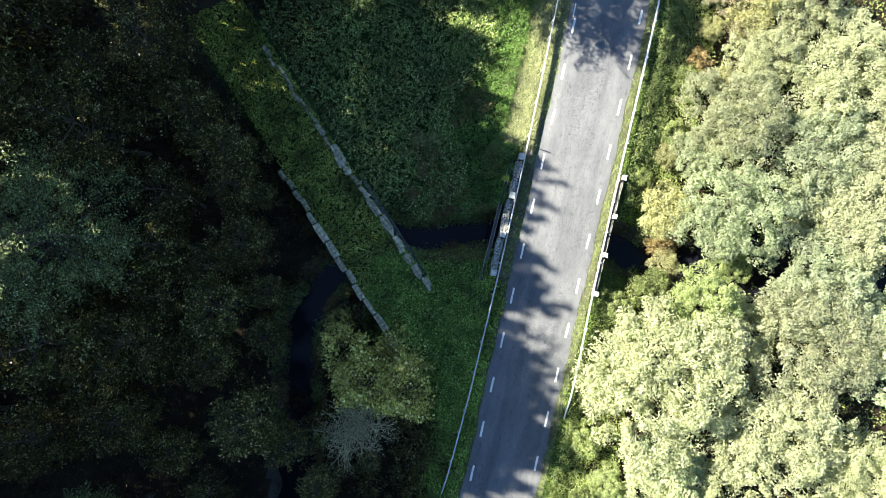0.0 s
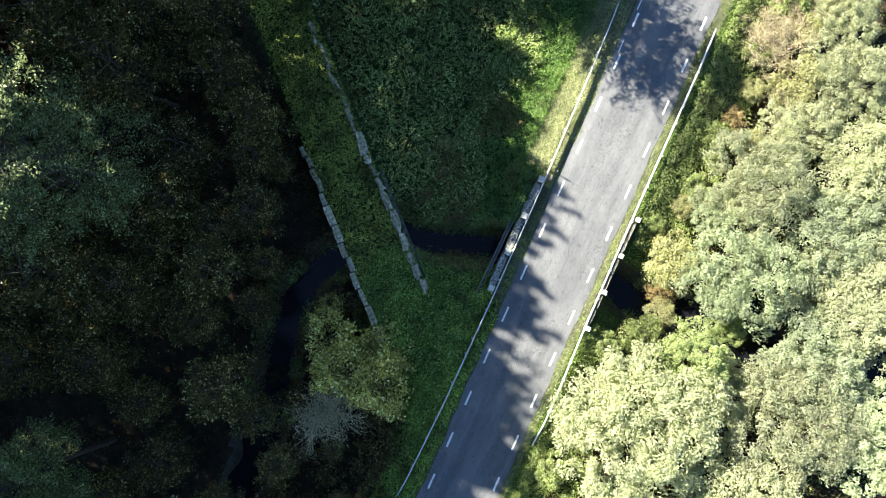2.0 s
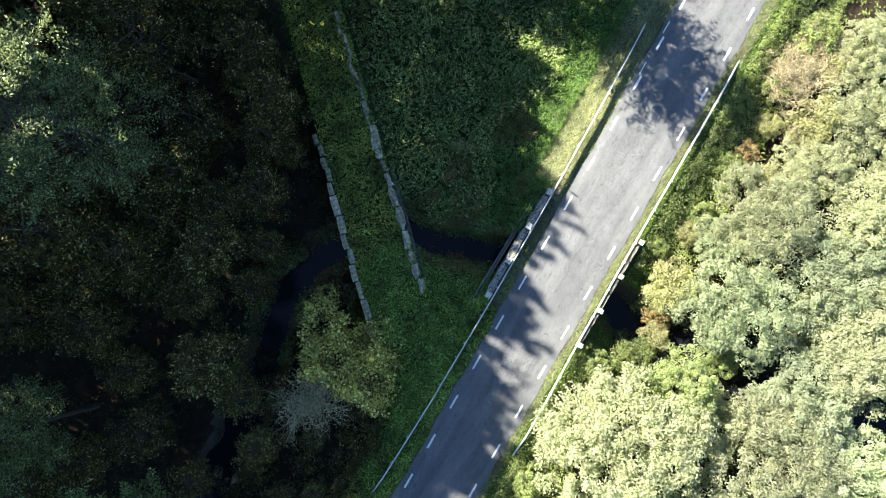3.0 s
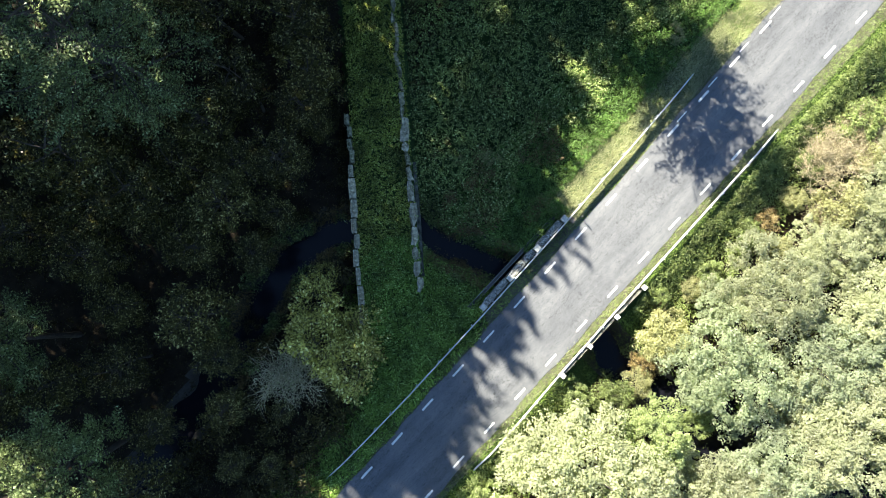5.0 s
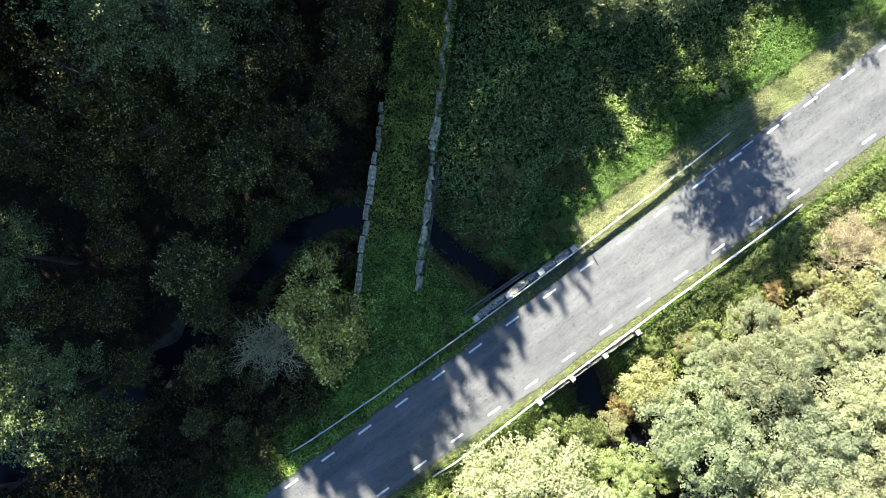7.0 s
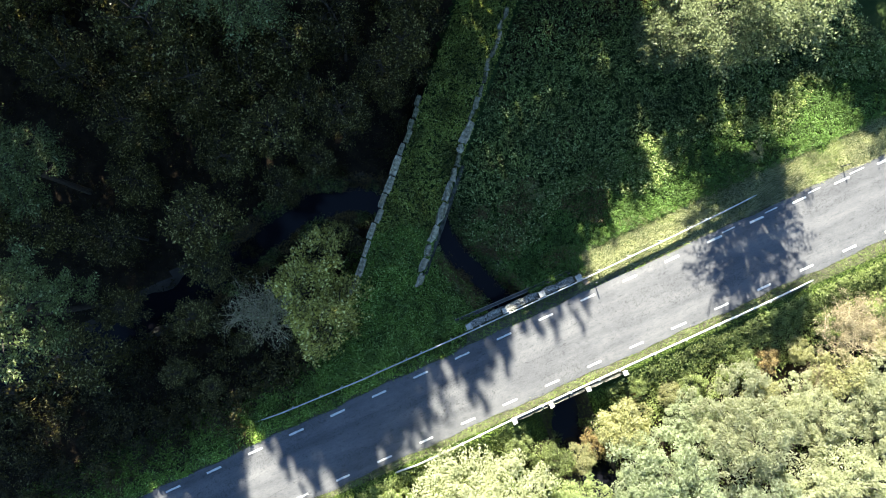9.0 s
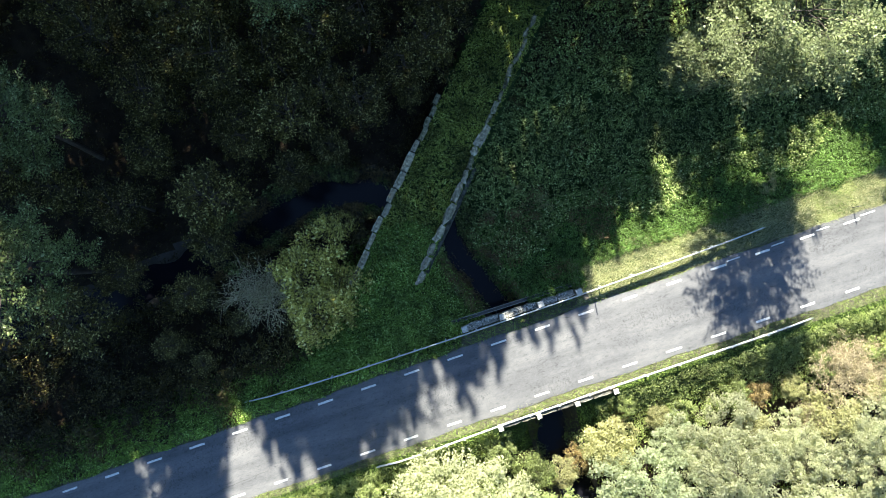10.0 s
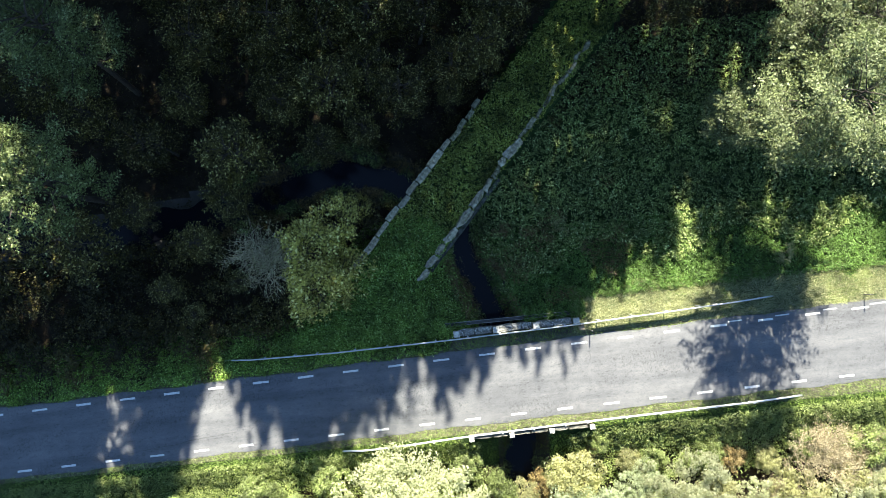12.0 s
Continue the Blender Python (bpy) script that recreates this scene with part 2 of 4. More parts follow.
def add_box(bm, m, sx, sy, sz, bevel=0.0, jitter=0.0, rng=None):
    made = bmesh.ops.create_cube(bm, size=1.0, matrix=m @ Matrix.Diagonal((sx, sy, sz, 1)))
    vs = made["verts"]
    if bevel:
        es = list({e for v in vs for e in v.link_edges})
        r = bmesh.ops.bevel(bm, geom=es, offset=bevel, segments=2, affect="EDGES", profile=0.6)
        vs = r["verts"]
    if jitter:
        for v in vs:
            v.co += Vector([rng.uniform(-jitter, jitter) for _ in range(3)])


def add_tube(bm, pts, radii, sides=6):
    rings = []
    for i, p in enumerate(pts):
        d = (pts[min(i + 1, len(pts) - 1)] - pts[max(i - 1, 0)]).normalized()
        a = d.orthogonal().normalized()
        b = d.cross(a)
        rings.append([bm.verts.new(p + (a * math.cos(2 * math.pi * k / sides) + b * math.sin(2 * math.pi * k / sides)) * radii[i]) for k in range(sides)])
    for r0, r1 in zip(rings, rings[1:]):
        for k in range(sides):
            bm.faces.new((r0[k], r0[(k + 1) % sides], r1[(k + 1) % sides], r1[k]))
    bm.faces.new(rings[-1])


def sweep(bm, path, profile, closed=True):
    """Carry a profile of (across, up) pairs along a level-ish path of points."""
    rings = []
    for i, p in enumerate(path):
        d = path[min(i + 1, len(path) - 1)] - path[max(i - 1, 0)]
        side = Vector((-d.y, d.x, 0)).normalized()
        rings.append([bm.verts.new(p + side * a + Vector((0, 0, u))) for a, u in profile])
    n = len(profile)
    for r0, r1 in zip(rings, rings[1:]):
        for k in range(n if closed else n - 1):
            bm.faces.new((r0[k], r0[(k + 1) % n], r1[(k + 1) % n], r1[k]))
    if closed:
        bm.faces.new(rings[0])
        bm.faces.new(rings[-1])
    bmesh.ops.recalc_face_normals(bm, faces=bm.faces)


# ---- lie of the land ----
STREAM = [(9.0, -60), (7.0, -30), (5.0, -18), (4.6, -14), (4.7, -11.5), (4.3, -7), (3.8, -3.2), (3.1, -1.0), (2.5, 1.0), (2.3, 3.0), (0.6, 5.0),
          (-2.2, 6.9), (-5.0, 7.9), (-8.0, 7.4), (-12.0, 6.2), (-17.0, 5.6), (-24.0, 5.0), (-36, 8.0), (-70, 12)]
OLD_A, OLD_B = Vector((-7.6, -4.4)), Vector((20.0, 24.8))      # axis of the old grassy road
OLD_D = (OLD_B - OLD_A).normalized()
OLD_N = Vector((-OLD_D.y, OLD_D.x))


def z_road(x):
    return 0.055 * np.clip(x, -90, 90)


def smooth01(a, b, v):
    t = np.clip((v - a) / (b - a), 0, 1)
    return t * t * (3 - 2 * t)


def stream_distance(x, y):
    best = np.full(np.shape(x), 1e9)
    for (ax, ay), (bx, by) in zip(STREAM, STREAM[1:]):
        dx, dy = bx - ax, by - ay
        t = np.clip(((x - ax) * dx + (y - ay) * dy) / (dx * dx + dy * dy), 0, 1)
        best = np.minimum(best, np.hypot(x - ax - t * dx, y - ay - t * dy))
    return best


def old_road(x, y):
    """Along and across the old road's axis."""
    px, py = x - OLD_A.x, y - OLD_A.y
    return px * OLD_D.x + py * OLD_D.y, px * OLD_N.x + py * OLD_N.y


def wob(x, y):
    return 0.10 * np.sin(0.9 * x + 1.3 * np.sin(0.7 * y)) + 0.08 * np.sin(1.7 * y + 0.8 * np.sin(1.1 * x)) + 0.04 * np.sin(3.1 * x + 2.3 * y)


def ground(x, y):
    x, y = np.asarray(x, float), np.asarray(y, float)
    zr = z_road(x)
    off = np.abs(y + 7.42)
    d = np.maximum(off - 2.75, 0)
    low = -1.55 + 0.02 * np.clip(x, -40, 40) + 6.5 * smooth01(11, 34, y) - 1.6 * smooth01(-12, -24, y) + wob(x, y)
    fall = np.where(y < -7.4, 0.06 * d + 0.70 * np.maximum(d - 0.55, 0), 0.08 * d + 0.26 * np.maximum(d - 1.2, 0))
    z = np.maximum(zr - 0.02 - fall, np.minimum(low, zr - 0.1))
    z = np.where(d <= 0, zr - 0.02 - 0.05 * (1 - smooth01(1.9, 2.3, off)), z)
    z = np.where(y > 11, np.maximum(z, low), z)
    along, across = old_road(x, y)
    bank = -0.35 + 0.03 * np.sin(2.2 * x) + 0.12 * smooth01(6, 0, along)
    k = (1 - smooth01(1.85, 2.35, np.abs(across))) * smooth01(2.5, 5.5, along) * (1 - smooth01(26, 36, along))
    z = z * (1 - k) + np.maximum(bank, z) * k
    s = stream_distance(x, y)
    cut = 1 - smooth01(0.45, 2.0, s + 0.25 * np.sin(1.9 * x + 1.1 * y))
    return z * (1 - cut) + np.minimum(z, -3.1) * cut


def axis_steps(lo, hi, fine):
    inner = np.arange(lo, hi + 1e-6, fine)
    far = np.array([3, 8, 16, 30, 60, 120, 260, 600, 1400, 3000.0])
    return np.concatenate([(lo - far)[::-1], inner, hi + far])


def build_ground():
    xs, ys = axis_steps(-36, 38, 0.42), axis_steps(-36, 36, 0.42)
    X, Y = np.meshgrid(xs, ys)
    Z = ground(X, Y)
    nx, ny = len(xs), len(ys)
    co = np.stack([X, Y, Z], -1).reshape(-1, 3)
    i = np.arange(nx * ny).reshape(ny, nx)
    f = np.stack([i[:-1, :-1], i[:-1, 1:], i[1:, 1:], i[1:, :-1]], -1).reshape(-1, 4)
    me = bpy.data.meshes.new("ground")
    me.from_pydata(co.tolist(), [], f.tolist())
    for m in (SOIL, TURF, MUD, GRAVEL):
        me.materials.append(m)
    c = co[f].mean(1)
    x, y = c[:, 0], c[:, 1]
    along, across = old_road(x, y)
    s = stream_distance(x, y)
    turf = (np.abs(y + 7.45) < 5.4) | ((np.abs(across) < 2.2) & (along < 30)) | ((x > 2) & (y < 11) & (y > -8) & (across < 0)) | (np.abs(x) > 60) | (np.abs(y) > 60)
    idx = np.where(turf, 1, 0)
    idx = np.where(s < 1.7, 2, idx)
    idx = np.where((np.abs(y + 7.45) < 3.0), 3, idx)
    me.polygons.foreach_set("material_index", idx.astype(np.int32))
    me.polygons.foreach_set("use_smooth", [True] * len(me.polygons))
    return tagged(new("ground", me), "uneven valley floor of dark soil, turf and stream mud", "ground", kind="structure")


build_ground()


def build_water():
    bm = bmesh.new()
    pts = [Vector((x, y, -2.62)) for x, y in STREAM]
    rows = []
    for i, p in enumerate(pts):
        d = pts[min(i + 1, len(pts) - 1)] - pts[max(i - 1, 0)]
        side = Vector((-d.y, d.x, 0)).normalized()
        rows.append([bm.verts.new(p + side * a) for a in (-2.6, -0.9, 0.9, 2.6)])
    for r0, r1 in zip(rows, rows[1:]):
        for k in range(3):
            bm.faces.new((r0[k], r0[k + 1], r1[k + 1], r1[k]))
    bmesh.ops.recalc_face_normals(bm, faces=bm.faces)
    for f in bm.faces:
        if f.normal.z < 0:
            f.normal_flip()
    tagged(finish("water", bm, WATER), "dark still stream running under both bridges", "stream", kind="structure")


build_water()


# ---- the paved road ----
def edge_north(x):
    return -5.0 + 0.0146 * x + 0.05 * np.sin(0.8 * x) + 0.03 * np.sin(2.3 * x + 1) 


def edge_south(x):
    return -9.86 + 0.009 * x + 0.05 * np.sin(0.9 * x + 2) + 0.03 * np.sin(2.9 * x)


def build_road():
    xs = np.concatenate([np.arange(-400, -40, 20.0), np.arange(-40, 40, 0.4), np.arange(40, 401, 20.0)])
    bm = bmesh.new()
    rows = []
    for x in xs:
        n, s, z = edge_north(x), edge_south(x), z_road(x)
        row = []
        for k in range(9):
            u = k / 8
            row.append(bm.verts.new((x, s + (n - s) * u, z + 0.06 * (1 - (2 * u - 1) ** 2))))
        row.insert(0, bm.verts.new((x, s - 0.03, z - 0.12)))
        row.append(bm.verts.new((x, n + 0.03, z - 0.12)))
        rows.append(row)
    for r0, r1 in zip(rows, rows[1:]):
        for k in range(10):
            bm.faces.new((r0[k], r1[k], r1[k + 1], r0[k + 1]))
    road = finish("road", bm, ASPHALT)
    return tagged(road, "narrow worn grey asphalt road with white dashed edges", "road", kind="structure")


ROAD = build_road()


def crown_z(x, y):
    n, s = edge_north(x), edge_south(x)
    u = (y - s) / (n - s)
    return z_road(x) + 0.06 * (1 - (2 * u - 1) ** 2)


def build_dashes():
    rng = random.Random(4)
    for phase, y0, slope in ((-0.08, -5.41, 0.0142), (-1.46, -9.43, 0.009)):
        for k in range(-16, 17):
            x = phase + 2.985 * k
            y = y0 + slope * x
            bm = bmesh.new()
            h = 0.5 + rng.uniform(-0.03, 0.03)
            w = 0.065 + rng.uniform(-0.006, 0.006)
            top = []
            for i in range(6):
                xx = x - h + 2 * h * i / 5
                yy = y + slope * (xx - x)
                for e in (-1, 1):
                    ye = yy + e * (w + rng.uniform(-0.008, 0.008))
                    top.append(bm.verts.new((xx, ye, crown_z(xx, ye) + 0.007)))
            for i in range(5):
                bm.faces.new((top[2 * i], top[2 * i + 2], top[2 * i + 3], top[2 * i + 1]))
            g = bmesh.ops.extrude_face_region(bm, geom=bm.faces[:])
            bmesh.ops.translate(bm, verts=[v for v in g["geom"] if isinstance(v, bmesh.types.BMVert)], vec=(0, 0, -0.006))
            bmesh.ops.recalc_face_normals(bm, faces=bm.faces)
            part("edge_dash", bm, PAINT, ROAD)


build_dashes()


def build_old_marks():
    rng = random.Random(9)
    for x in (18.9, 21.9, 24.9, 27.9):
        bm = bmesh.new()
        add_box(bm, pose(x, -5.41 + 0.0142 * x + 0.17, float(crown_z(x, -5.0)) + 0.002, 0, -3.15, 1), 0.9 + rng.uniform(-0.1, 0.1), 0.07, 0.006)
        part("old_edge_dash", bm, PAINT, ROAD)
    for x0, y0, x1, y1 in ((-21.5, -9.3, -14.0, -8.6),):
        bm = bmesh.new()
        pts = []
        for k in range(13):
            u = k / 12
            x, y = x0 + (x1 - x0) * u + rng.uniform(-0.05, 0.05), y0 + (y1 - y0) * u + rng.uniform(-0.05, 0.05)
            pts.append(Vector((x, y, float(crown_z(x, y)) + 0.004)))
        sweep(bm, pts, [(-0.010, -0.003), (0.010, -0.003), (0.010, 0.001), (-0.010, 0.001)])
        part("tar_seam", bm, BLACK, ROAD)


build_old_marks()


# ---- the stone bridge that carries the road ----
def block(length, width, height, rng, rough=0.03, taper=0.06, skew=None):
    """A rough-hewn stone, longest along x, its base at z = 0, with worn uneven edges."""
    bm = bmesh.new()
    bmesh.ops.create_cube(bm, size=1.0)
    bmesh.ops.subdivide_edges(bm, edges=bm.edges[:], cuts=2, use_grid_fill=True)
    ex = [rng.uniform(0.75, 1.0), rng.uniform(0.75, 1.0)] if skew is None else skew
    for v in bm.verts:
        x, y, z = v.co * 2
        r = 1 - 0.04 * (abs(x) > 0.9) * (abs(y) > 0.9) - 0.05 * (abs(z) > 0.9) * (abs(y) > 0.9)
        e = ex[0] if x > 0.9 else ex[1] if x < -0.9 else 1.0
        v.co = Vector((x * length / 2 * (1 - 0.04 * (abs(z) > 0.9)), y * width / 2 * r * e * (1 - taper * (z > 0)), (z + 1) / 2 * height))
        v.co += Vector((rng.uniform(-rough, rough), rng.uniform(-rough, rough), rng.uniform(-rough, rough) * (z > -0.9)))
    return bm


def build_parapet(posts, y_of, side, label):
    """Four dressed posts with long rough stones lying between them."""
    rng = random.Random(11 + side)
    par = tagged(new("bridge_parapet"), label, "parapet")
    for i, x in enumerate(posts):
        z = z_road(x)
        k = 1.0 if side > 0 else 0.78
        bm = block(0.32 * k, 0.34 * k, 1.05, rng, 0.012, skew=[1, 1])
        bmesh.ops.transform(bm, matrix=pose(x, y_of, z - 0.25), verts=bm.verts)
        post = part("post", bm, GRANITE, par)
        bm = block(0.39 * k, 0.40 * k, 0.14, rng, 0.022, skew=[1, 1])
        bmesh.ops.transform(bm, matrix=pose(x, y_of, z + 0.79), verts=bm.verts)
        part("cap", bm, LIME, post, "pale weathered cap stone")
    for a, b in zip(posts, posts[1:]):
        cuts = [a + 0.16, a + 0.16 + (b - a - 0.32) * rng.uniform(0.42, 0.6), b - 0.16]
        for c, d in zip(cuts, cuts[1:]):
            x = (c + d) / 2
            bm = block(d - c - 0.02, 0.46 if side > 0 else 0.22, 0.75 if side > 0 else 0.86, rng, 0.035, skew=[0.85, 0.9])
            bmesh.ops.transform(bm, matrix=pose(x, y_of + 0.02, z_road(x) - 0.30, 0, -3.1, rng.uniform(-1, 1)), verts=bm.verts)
            # shaded and sunlit copy of one stone, chosen by side
            part("parapet_stone", bm, SHADESTONE if side > 0 else SUNSTONE, par)
    return par


build_parapet([1.07, 3.60, 6.16, 8.72], -3.80, 1, "lichen-grey granite parapet with square posts beside the road")
build_parapet([1.28, 3.83, 6.38, 8.94], -10.52, -1, "sunlit granite parapet with pale capped posts beside the road")


def build_road_bridge():
    """The deck under the road and the stone abutments that hold it."""
    rng = random.Random(5)
    br = tagged(new("road_bridge"), "low stone and concrete road bridge over the stream", "bridge")
    bm = bmesh.new()
    add_box(bm, pose(4.6, -7.15, -0.34, 0, -3.15), 9.6, 7.1, 0.5, 0.03)
    part("deck", bm, CONCRETE, br)
    for ya, yb in ((-5.2, -4.02), (-10.32, -9.6)):
        bm = bmesh.new()
        add_box(bm, pose(4.9, (ya + yb) / 2, 0.055 * 4.9 - 0.13, 0, -3.15), 9.4, yb - ya, 0.20, 0.02)
        part("verge_fill", bm, GRAVEL, br, "earthy grass-grown verge on the bridge")
    for x in (0.55, 8.6):
        for row in range(5):
            for k in range(5):
                bm = block(1.42, 0.7, 0.6, rng, 0.03, skew=[1, 1])
                bmesh.ops.transform(bm, matrix=pose(x, -10.1 + 1.44 * k + 0.3 * (row % 2), -3.3 + 0.6 * row, 0, 0, 90), verts=bm.verts)
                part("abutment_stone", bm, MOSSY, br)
    return br


build_road_bridge()


def build_duct():
    d = tagged(new("cable_duct"), "long dark steel cable duct beside the bridge parapet", "duct")
    bm = bmesh.new()
    sweep(bm, [Vector((x, -3.20 - 0.01 * x, 0.055 * x - 0.05)) for x in (0.4, 3.0, 6.0, 8.6)], [(-0.09, -0.1), (0.09, -0.1), (0.09, 0.05), (-0.09, 0.05)])
    part("channel", bm, DULL, d)
    for off in (-0.10, 0.10):
        bm = bmesh.new()
        sweep(bm, [Vector((x, -3.20 - 0.01 * x + off, 0.055 * x)) for x in (0.4, 3.0, 6.0, 8.6)], [(-0.015, -0.06), (0.015, -0.06), (0.015, 0.02), (-0.015, 0.02)])
        part("lip", bm, CONCRETE, d)
    for x in (1.2, 3.4, 5.6, 7.8):
        bm = bmesh.new()
        add_box(bm, pose(x, -3.42 - 0.01 * x, 0.055 * x - 0.16), 0.06, 0.5, 0.05, 0.006)
        part("bracket", bm, DULL, d)


build_duct()


# ---- guard rails ----
def build_rail(path, label, width):
    """A hollow-backed beam on short steel posts, its ends run down into the grass."""
    rail = tagged(new("guard_rail"), label, "guard rail")
    pts = []
    for (x0, y0, h0), (x1, y1, h1) in zip(path, path[1:]):
        n = max(2, int(abs(x1 - x0) / 1.0))
        for k in range(n):
            u = k / n
            x = x0 + (x1 - x0) * u
            pts.append(Vector((x, y0 + (y1 - y0) * u, z_road(x) + h0 + (h1 - h0) * u)))
    x, y, h = path[-1]
    pts.append(Vector((x, y, z_road(x) + h)))
    w = width / 2
    bm = bmesh.new()
    sweep(bm, pts, [(-w, 0), (-w, -0.09), (-w + 0.05, -0.13), (-w + 0.05, -0.19), (-w, -0.23), (-w, -0.32), (-w + 0.03, -0.32), (w * 0.2, -0.18),
                    (w * 0.2, -0.06), (w, -0.05), (w, 0.0), (w * 0.5, 0.018), (-w * 0.5, 0.018)])
    part("beam", bm, STEEL, rail)
    lo, hi = path[0][0] + 2.5, path[-1][0] - 2.0
    x = lo
    while x < hi:
        i = min(range(len(pts)), key=lambda k: abs(pts[k].x - x))
        p = pts[i]
        g = min(float(ground(p.x, p.y)), p.z - 0.4)
        if stream_distance(np.array(p.x), np.array(p.y)) < 3.6:
            g = p.z - 0.75
        bm = bmesh.new()
        side = 1 if p.y > -7 else -1
        add_box(bm, pose(p.x, p.y + side * (w + 0.03), (p.z + g) / 2 - 0.1), 0.09, 0.06, p.z - g + 0.22, 0.008)
        part("rail_post", bm, STEEL, rail)
        x += 2.0
    return rail


build_rail([(-14.4, -3.90, -0.10), (-12.5, -4.02, 0.35), (-9.5, -4.08, 0.68), (-6.6, -4.14, 0.70), (0.75, -4.14, 0.70), (8.0, -4.05, 0.70),
            (14.5, -3.88, 0.70), (18.7, -3.74, 0.62), (20.2, -3.70, 0.30), (21.6, -3.66, -0.12)],
           "thin galvanised steel guard rail along the shaded verge", 0.085)
build_rail([(-7.2, -10.62, -0.1), (-5.6, -10.6, 0.5), (-3.6, -10.54, 0.70), (1.3, -10.36, 0.70), (7.3, -10.23, 0.70), (10.1, -10.19, 0.70),
            (14.4, -10.15, 0.70), (19.2, -10.09, 0.66), (21.2, -10.1, 0.35), (22.8, -10.13, -0.12)],
           "broad galvanised steel guard rail glaring in the sun", 0.11)


def build_marker(x, y):
    m = tagged(new("marker_post"), "slim dark marker post on the road verge", "marker post", "marker posts")
    z = z_road(x) - 0.15
    bm = bmesh.new()
    add_tube(bm, [Vector((x, y, z + h)) for h in (0, 0.5, 1.1)], [0.03, 0.03, 0.028], 8)
    part("stake", bm, BLACK, m)
    bm = bmesh.new()
    add_tube(bm, [Vector((x, y, z + h)) for h in (0.85, 0.95)], [0.034, 0.034], 8)
    part("reflector_band", bm, LIME, m)


build_marker(9.66, -4.55)
build_marker(27.15, -4.2)


def build_stump_post():
    w = tagged(new("wooden_post"), "short square brown wooden post at the parapet end", "post")
    bm = bmesh.new()
    add_box(bm, pose(9.12, -4.28, z_road(9.1) + 0.12, 0, 0, 8), 0.3, 0.3, 0.75, 0.02)
    part("post_body", bm, WOOD, w)


build_stump_post()


# ---- the old stone bridge and its rows of edge stones ----
def build_old_bridge():
    rng = random.Random(21)
    ob = tagged(new("old_bridge"), "old overgrown dry-stone bridge carrying a grassy track", "bridge")
    c = OLD_A + OLD_D * 12.2
    ang = math.degrees(math.atan2(OLD_D.y, OLD_D.x))
    m = pose(c.x, c.y, 0, 0, 0, ang)
    bm = bmesh.new()
    add_box(bm, m @ pose(0, 0, -0.72), 7.6, 4.1, 0.6, 0.03)
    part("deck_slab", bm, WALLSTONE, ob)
    for side in (-1, 1):
        for row in range(4):
            for k in range(5):
                if row < 2 and 1 <= k <= 3:
                    continue
                bm = block(1.5, 0.55, 0.55, rng, 0.035, skew=[1, 1])
                bmesh.ops.transform(bm, matrix=m @ pose(-3.1 + 1.53 * k + 0.3 * (row % 2), side * 1.98, -2.62 + 0.54 * row), verts=bm.verts)
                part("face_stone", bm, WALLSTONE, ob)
    bm = bmesh.new()
    bmesh.ops.create_grid(bm, x_segments=24, y_segments=12, size=0.5, matrix=m @ pose(0, 0, -0.36) @ Matrix.Diagonal((7.8, 4.0, 1, 1)))
    for v in bm.verts:
        v.co.z += rng.uniform(-0.03, 0.04)
    g = bmesh.ops.extrude_face_region(bm, geom=bm.faces[:])
    bmesh.ops.translate(bm, verts=[v for v in g["geom"] if isinstance(v, bmesh.types.BMVert)], vec=(0, 0, -0.09))
    bmesh.ops.recalc_face_normals(bm, faces=bm.faces)
    part("turf_cover", bm, TURF, ob, "grassy earth cover")


build_old_bridge()


def stone_row(a, b, lengths, widths, label, name_group, seed, z0, rough, ends, turn):
    rng = random.Random(seed)
    a, b = Vector(a), Vector(b)
    d = (b - a).normalized()
    ang = math.degrees(math.atan2(d.y, d.x))
    s = 0.0
    for length, width in zip(lengths, widths):
        p = a + d * (s + length / 2) + Vector((-d.y, d.x)) * rng.uniform(-0.07, 0.07)
        bm = block(length - rng.uniform(0.05, 0.13), width * rng.uniform(0.92, 1.12), 0.55, rng, rough, skew=[rng.uniform(ends, 1.0), rng.uniform(ends, 1.0)])
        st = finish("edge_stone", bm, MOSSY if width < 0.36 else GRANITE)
        zz = float(ground(p.x, p.y))
        st.matrix_world = pose(p.x, p.y, max(zz - 0.22, z0 - 0.1) - (0.1 if s > 11.5 else 0.0), rng.uniform(-9, 9), rng.uniform(-4, 4), ang + rng.uniform(-turn, turn))
        tagged(st, label, "stone", name_group)
        s += length


stone_row((-0.98, -0.13), (10.7, 12.9), [0.98, 1.05, 0.95, 1.30, 1.62, 1.42, 0.98, 0.98, 0.62, 1.62, 0.8, 0.9, 0.9, 0.9, 1.0, 1.0, 0.9, 0.8, 0.9],
          [0.40, 0.42, 0.46, 0.48, 0.52, 0.40, 0.40, 0.34, 0.42, 0.56, 0.34, 0.32, 0.3, 0.32, 0.3, 0.3, 0.32, 0.28, 0.3],
          "long rough grey granite stone edging the grassy track", "stones along the east edge", 31, -0.45, 0.08, 0.35, 9)
stone_row((-5.2, 1.15), (5.1, 12.05), [1.25, 1.40, 1.20, 1.22, 0.98, 1.05, 1.22, 1.45, 0.9, 0.9, 0.85, 0.8, 0.8],
          [0.40, 0.44, 0.36, 0.36, 0.38, 0.40, 0.44, 0.54, 0.36, 0.34, 0.34, 0.3, 0.3],
          "squared mossy granite stone edging the grassy track", "stones along the west edge", 32, -0.45, 0.028, 0.85, 3)


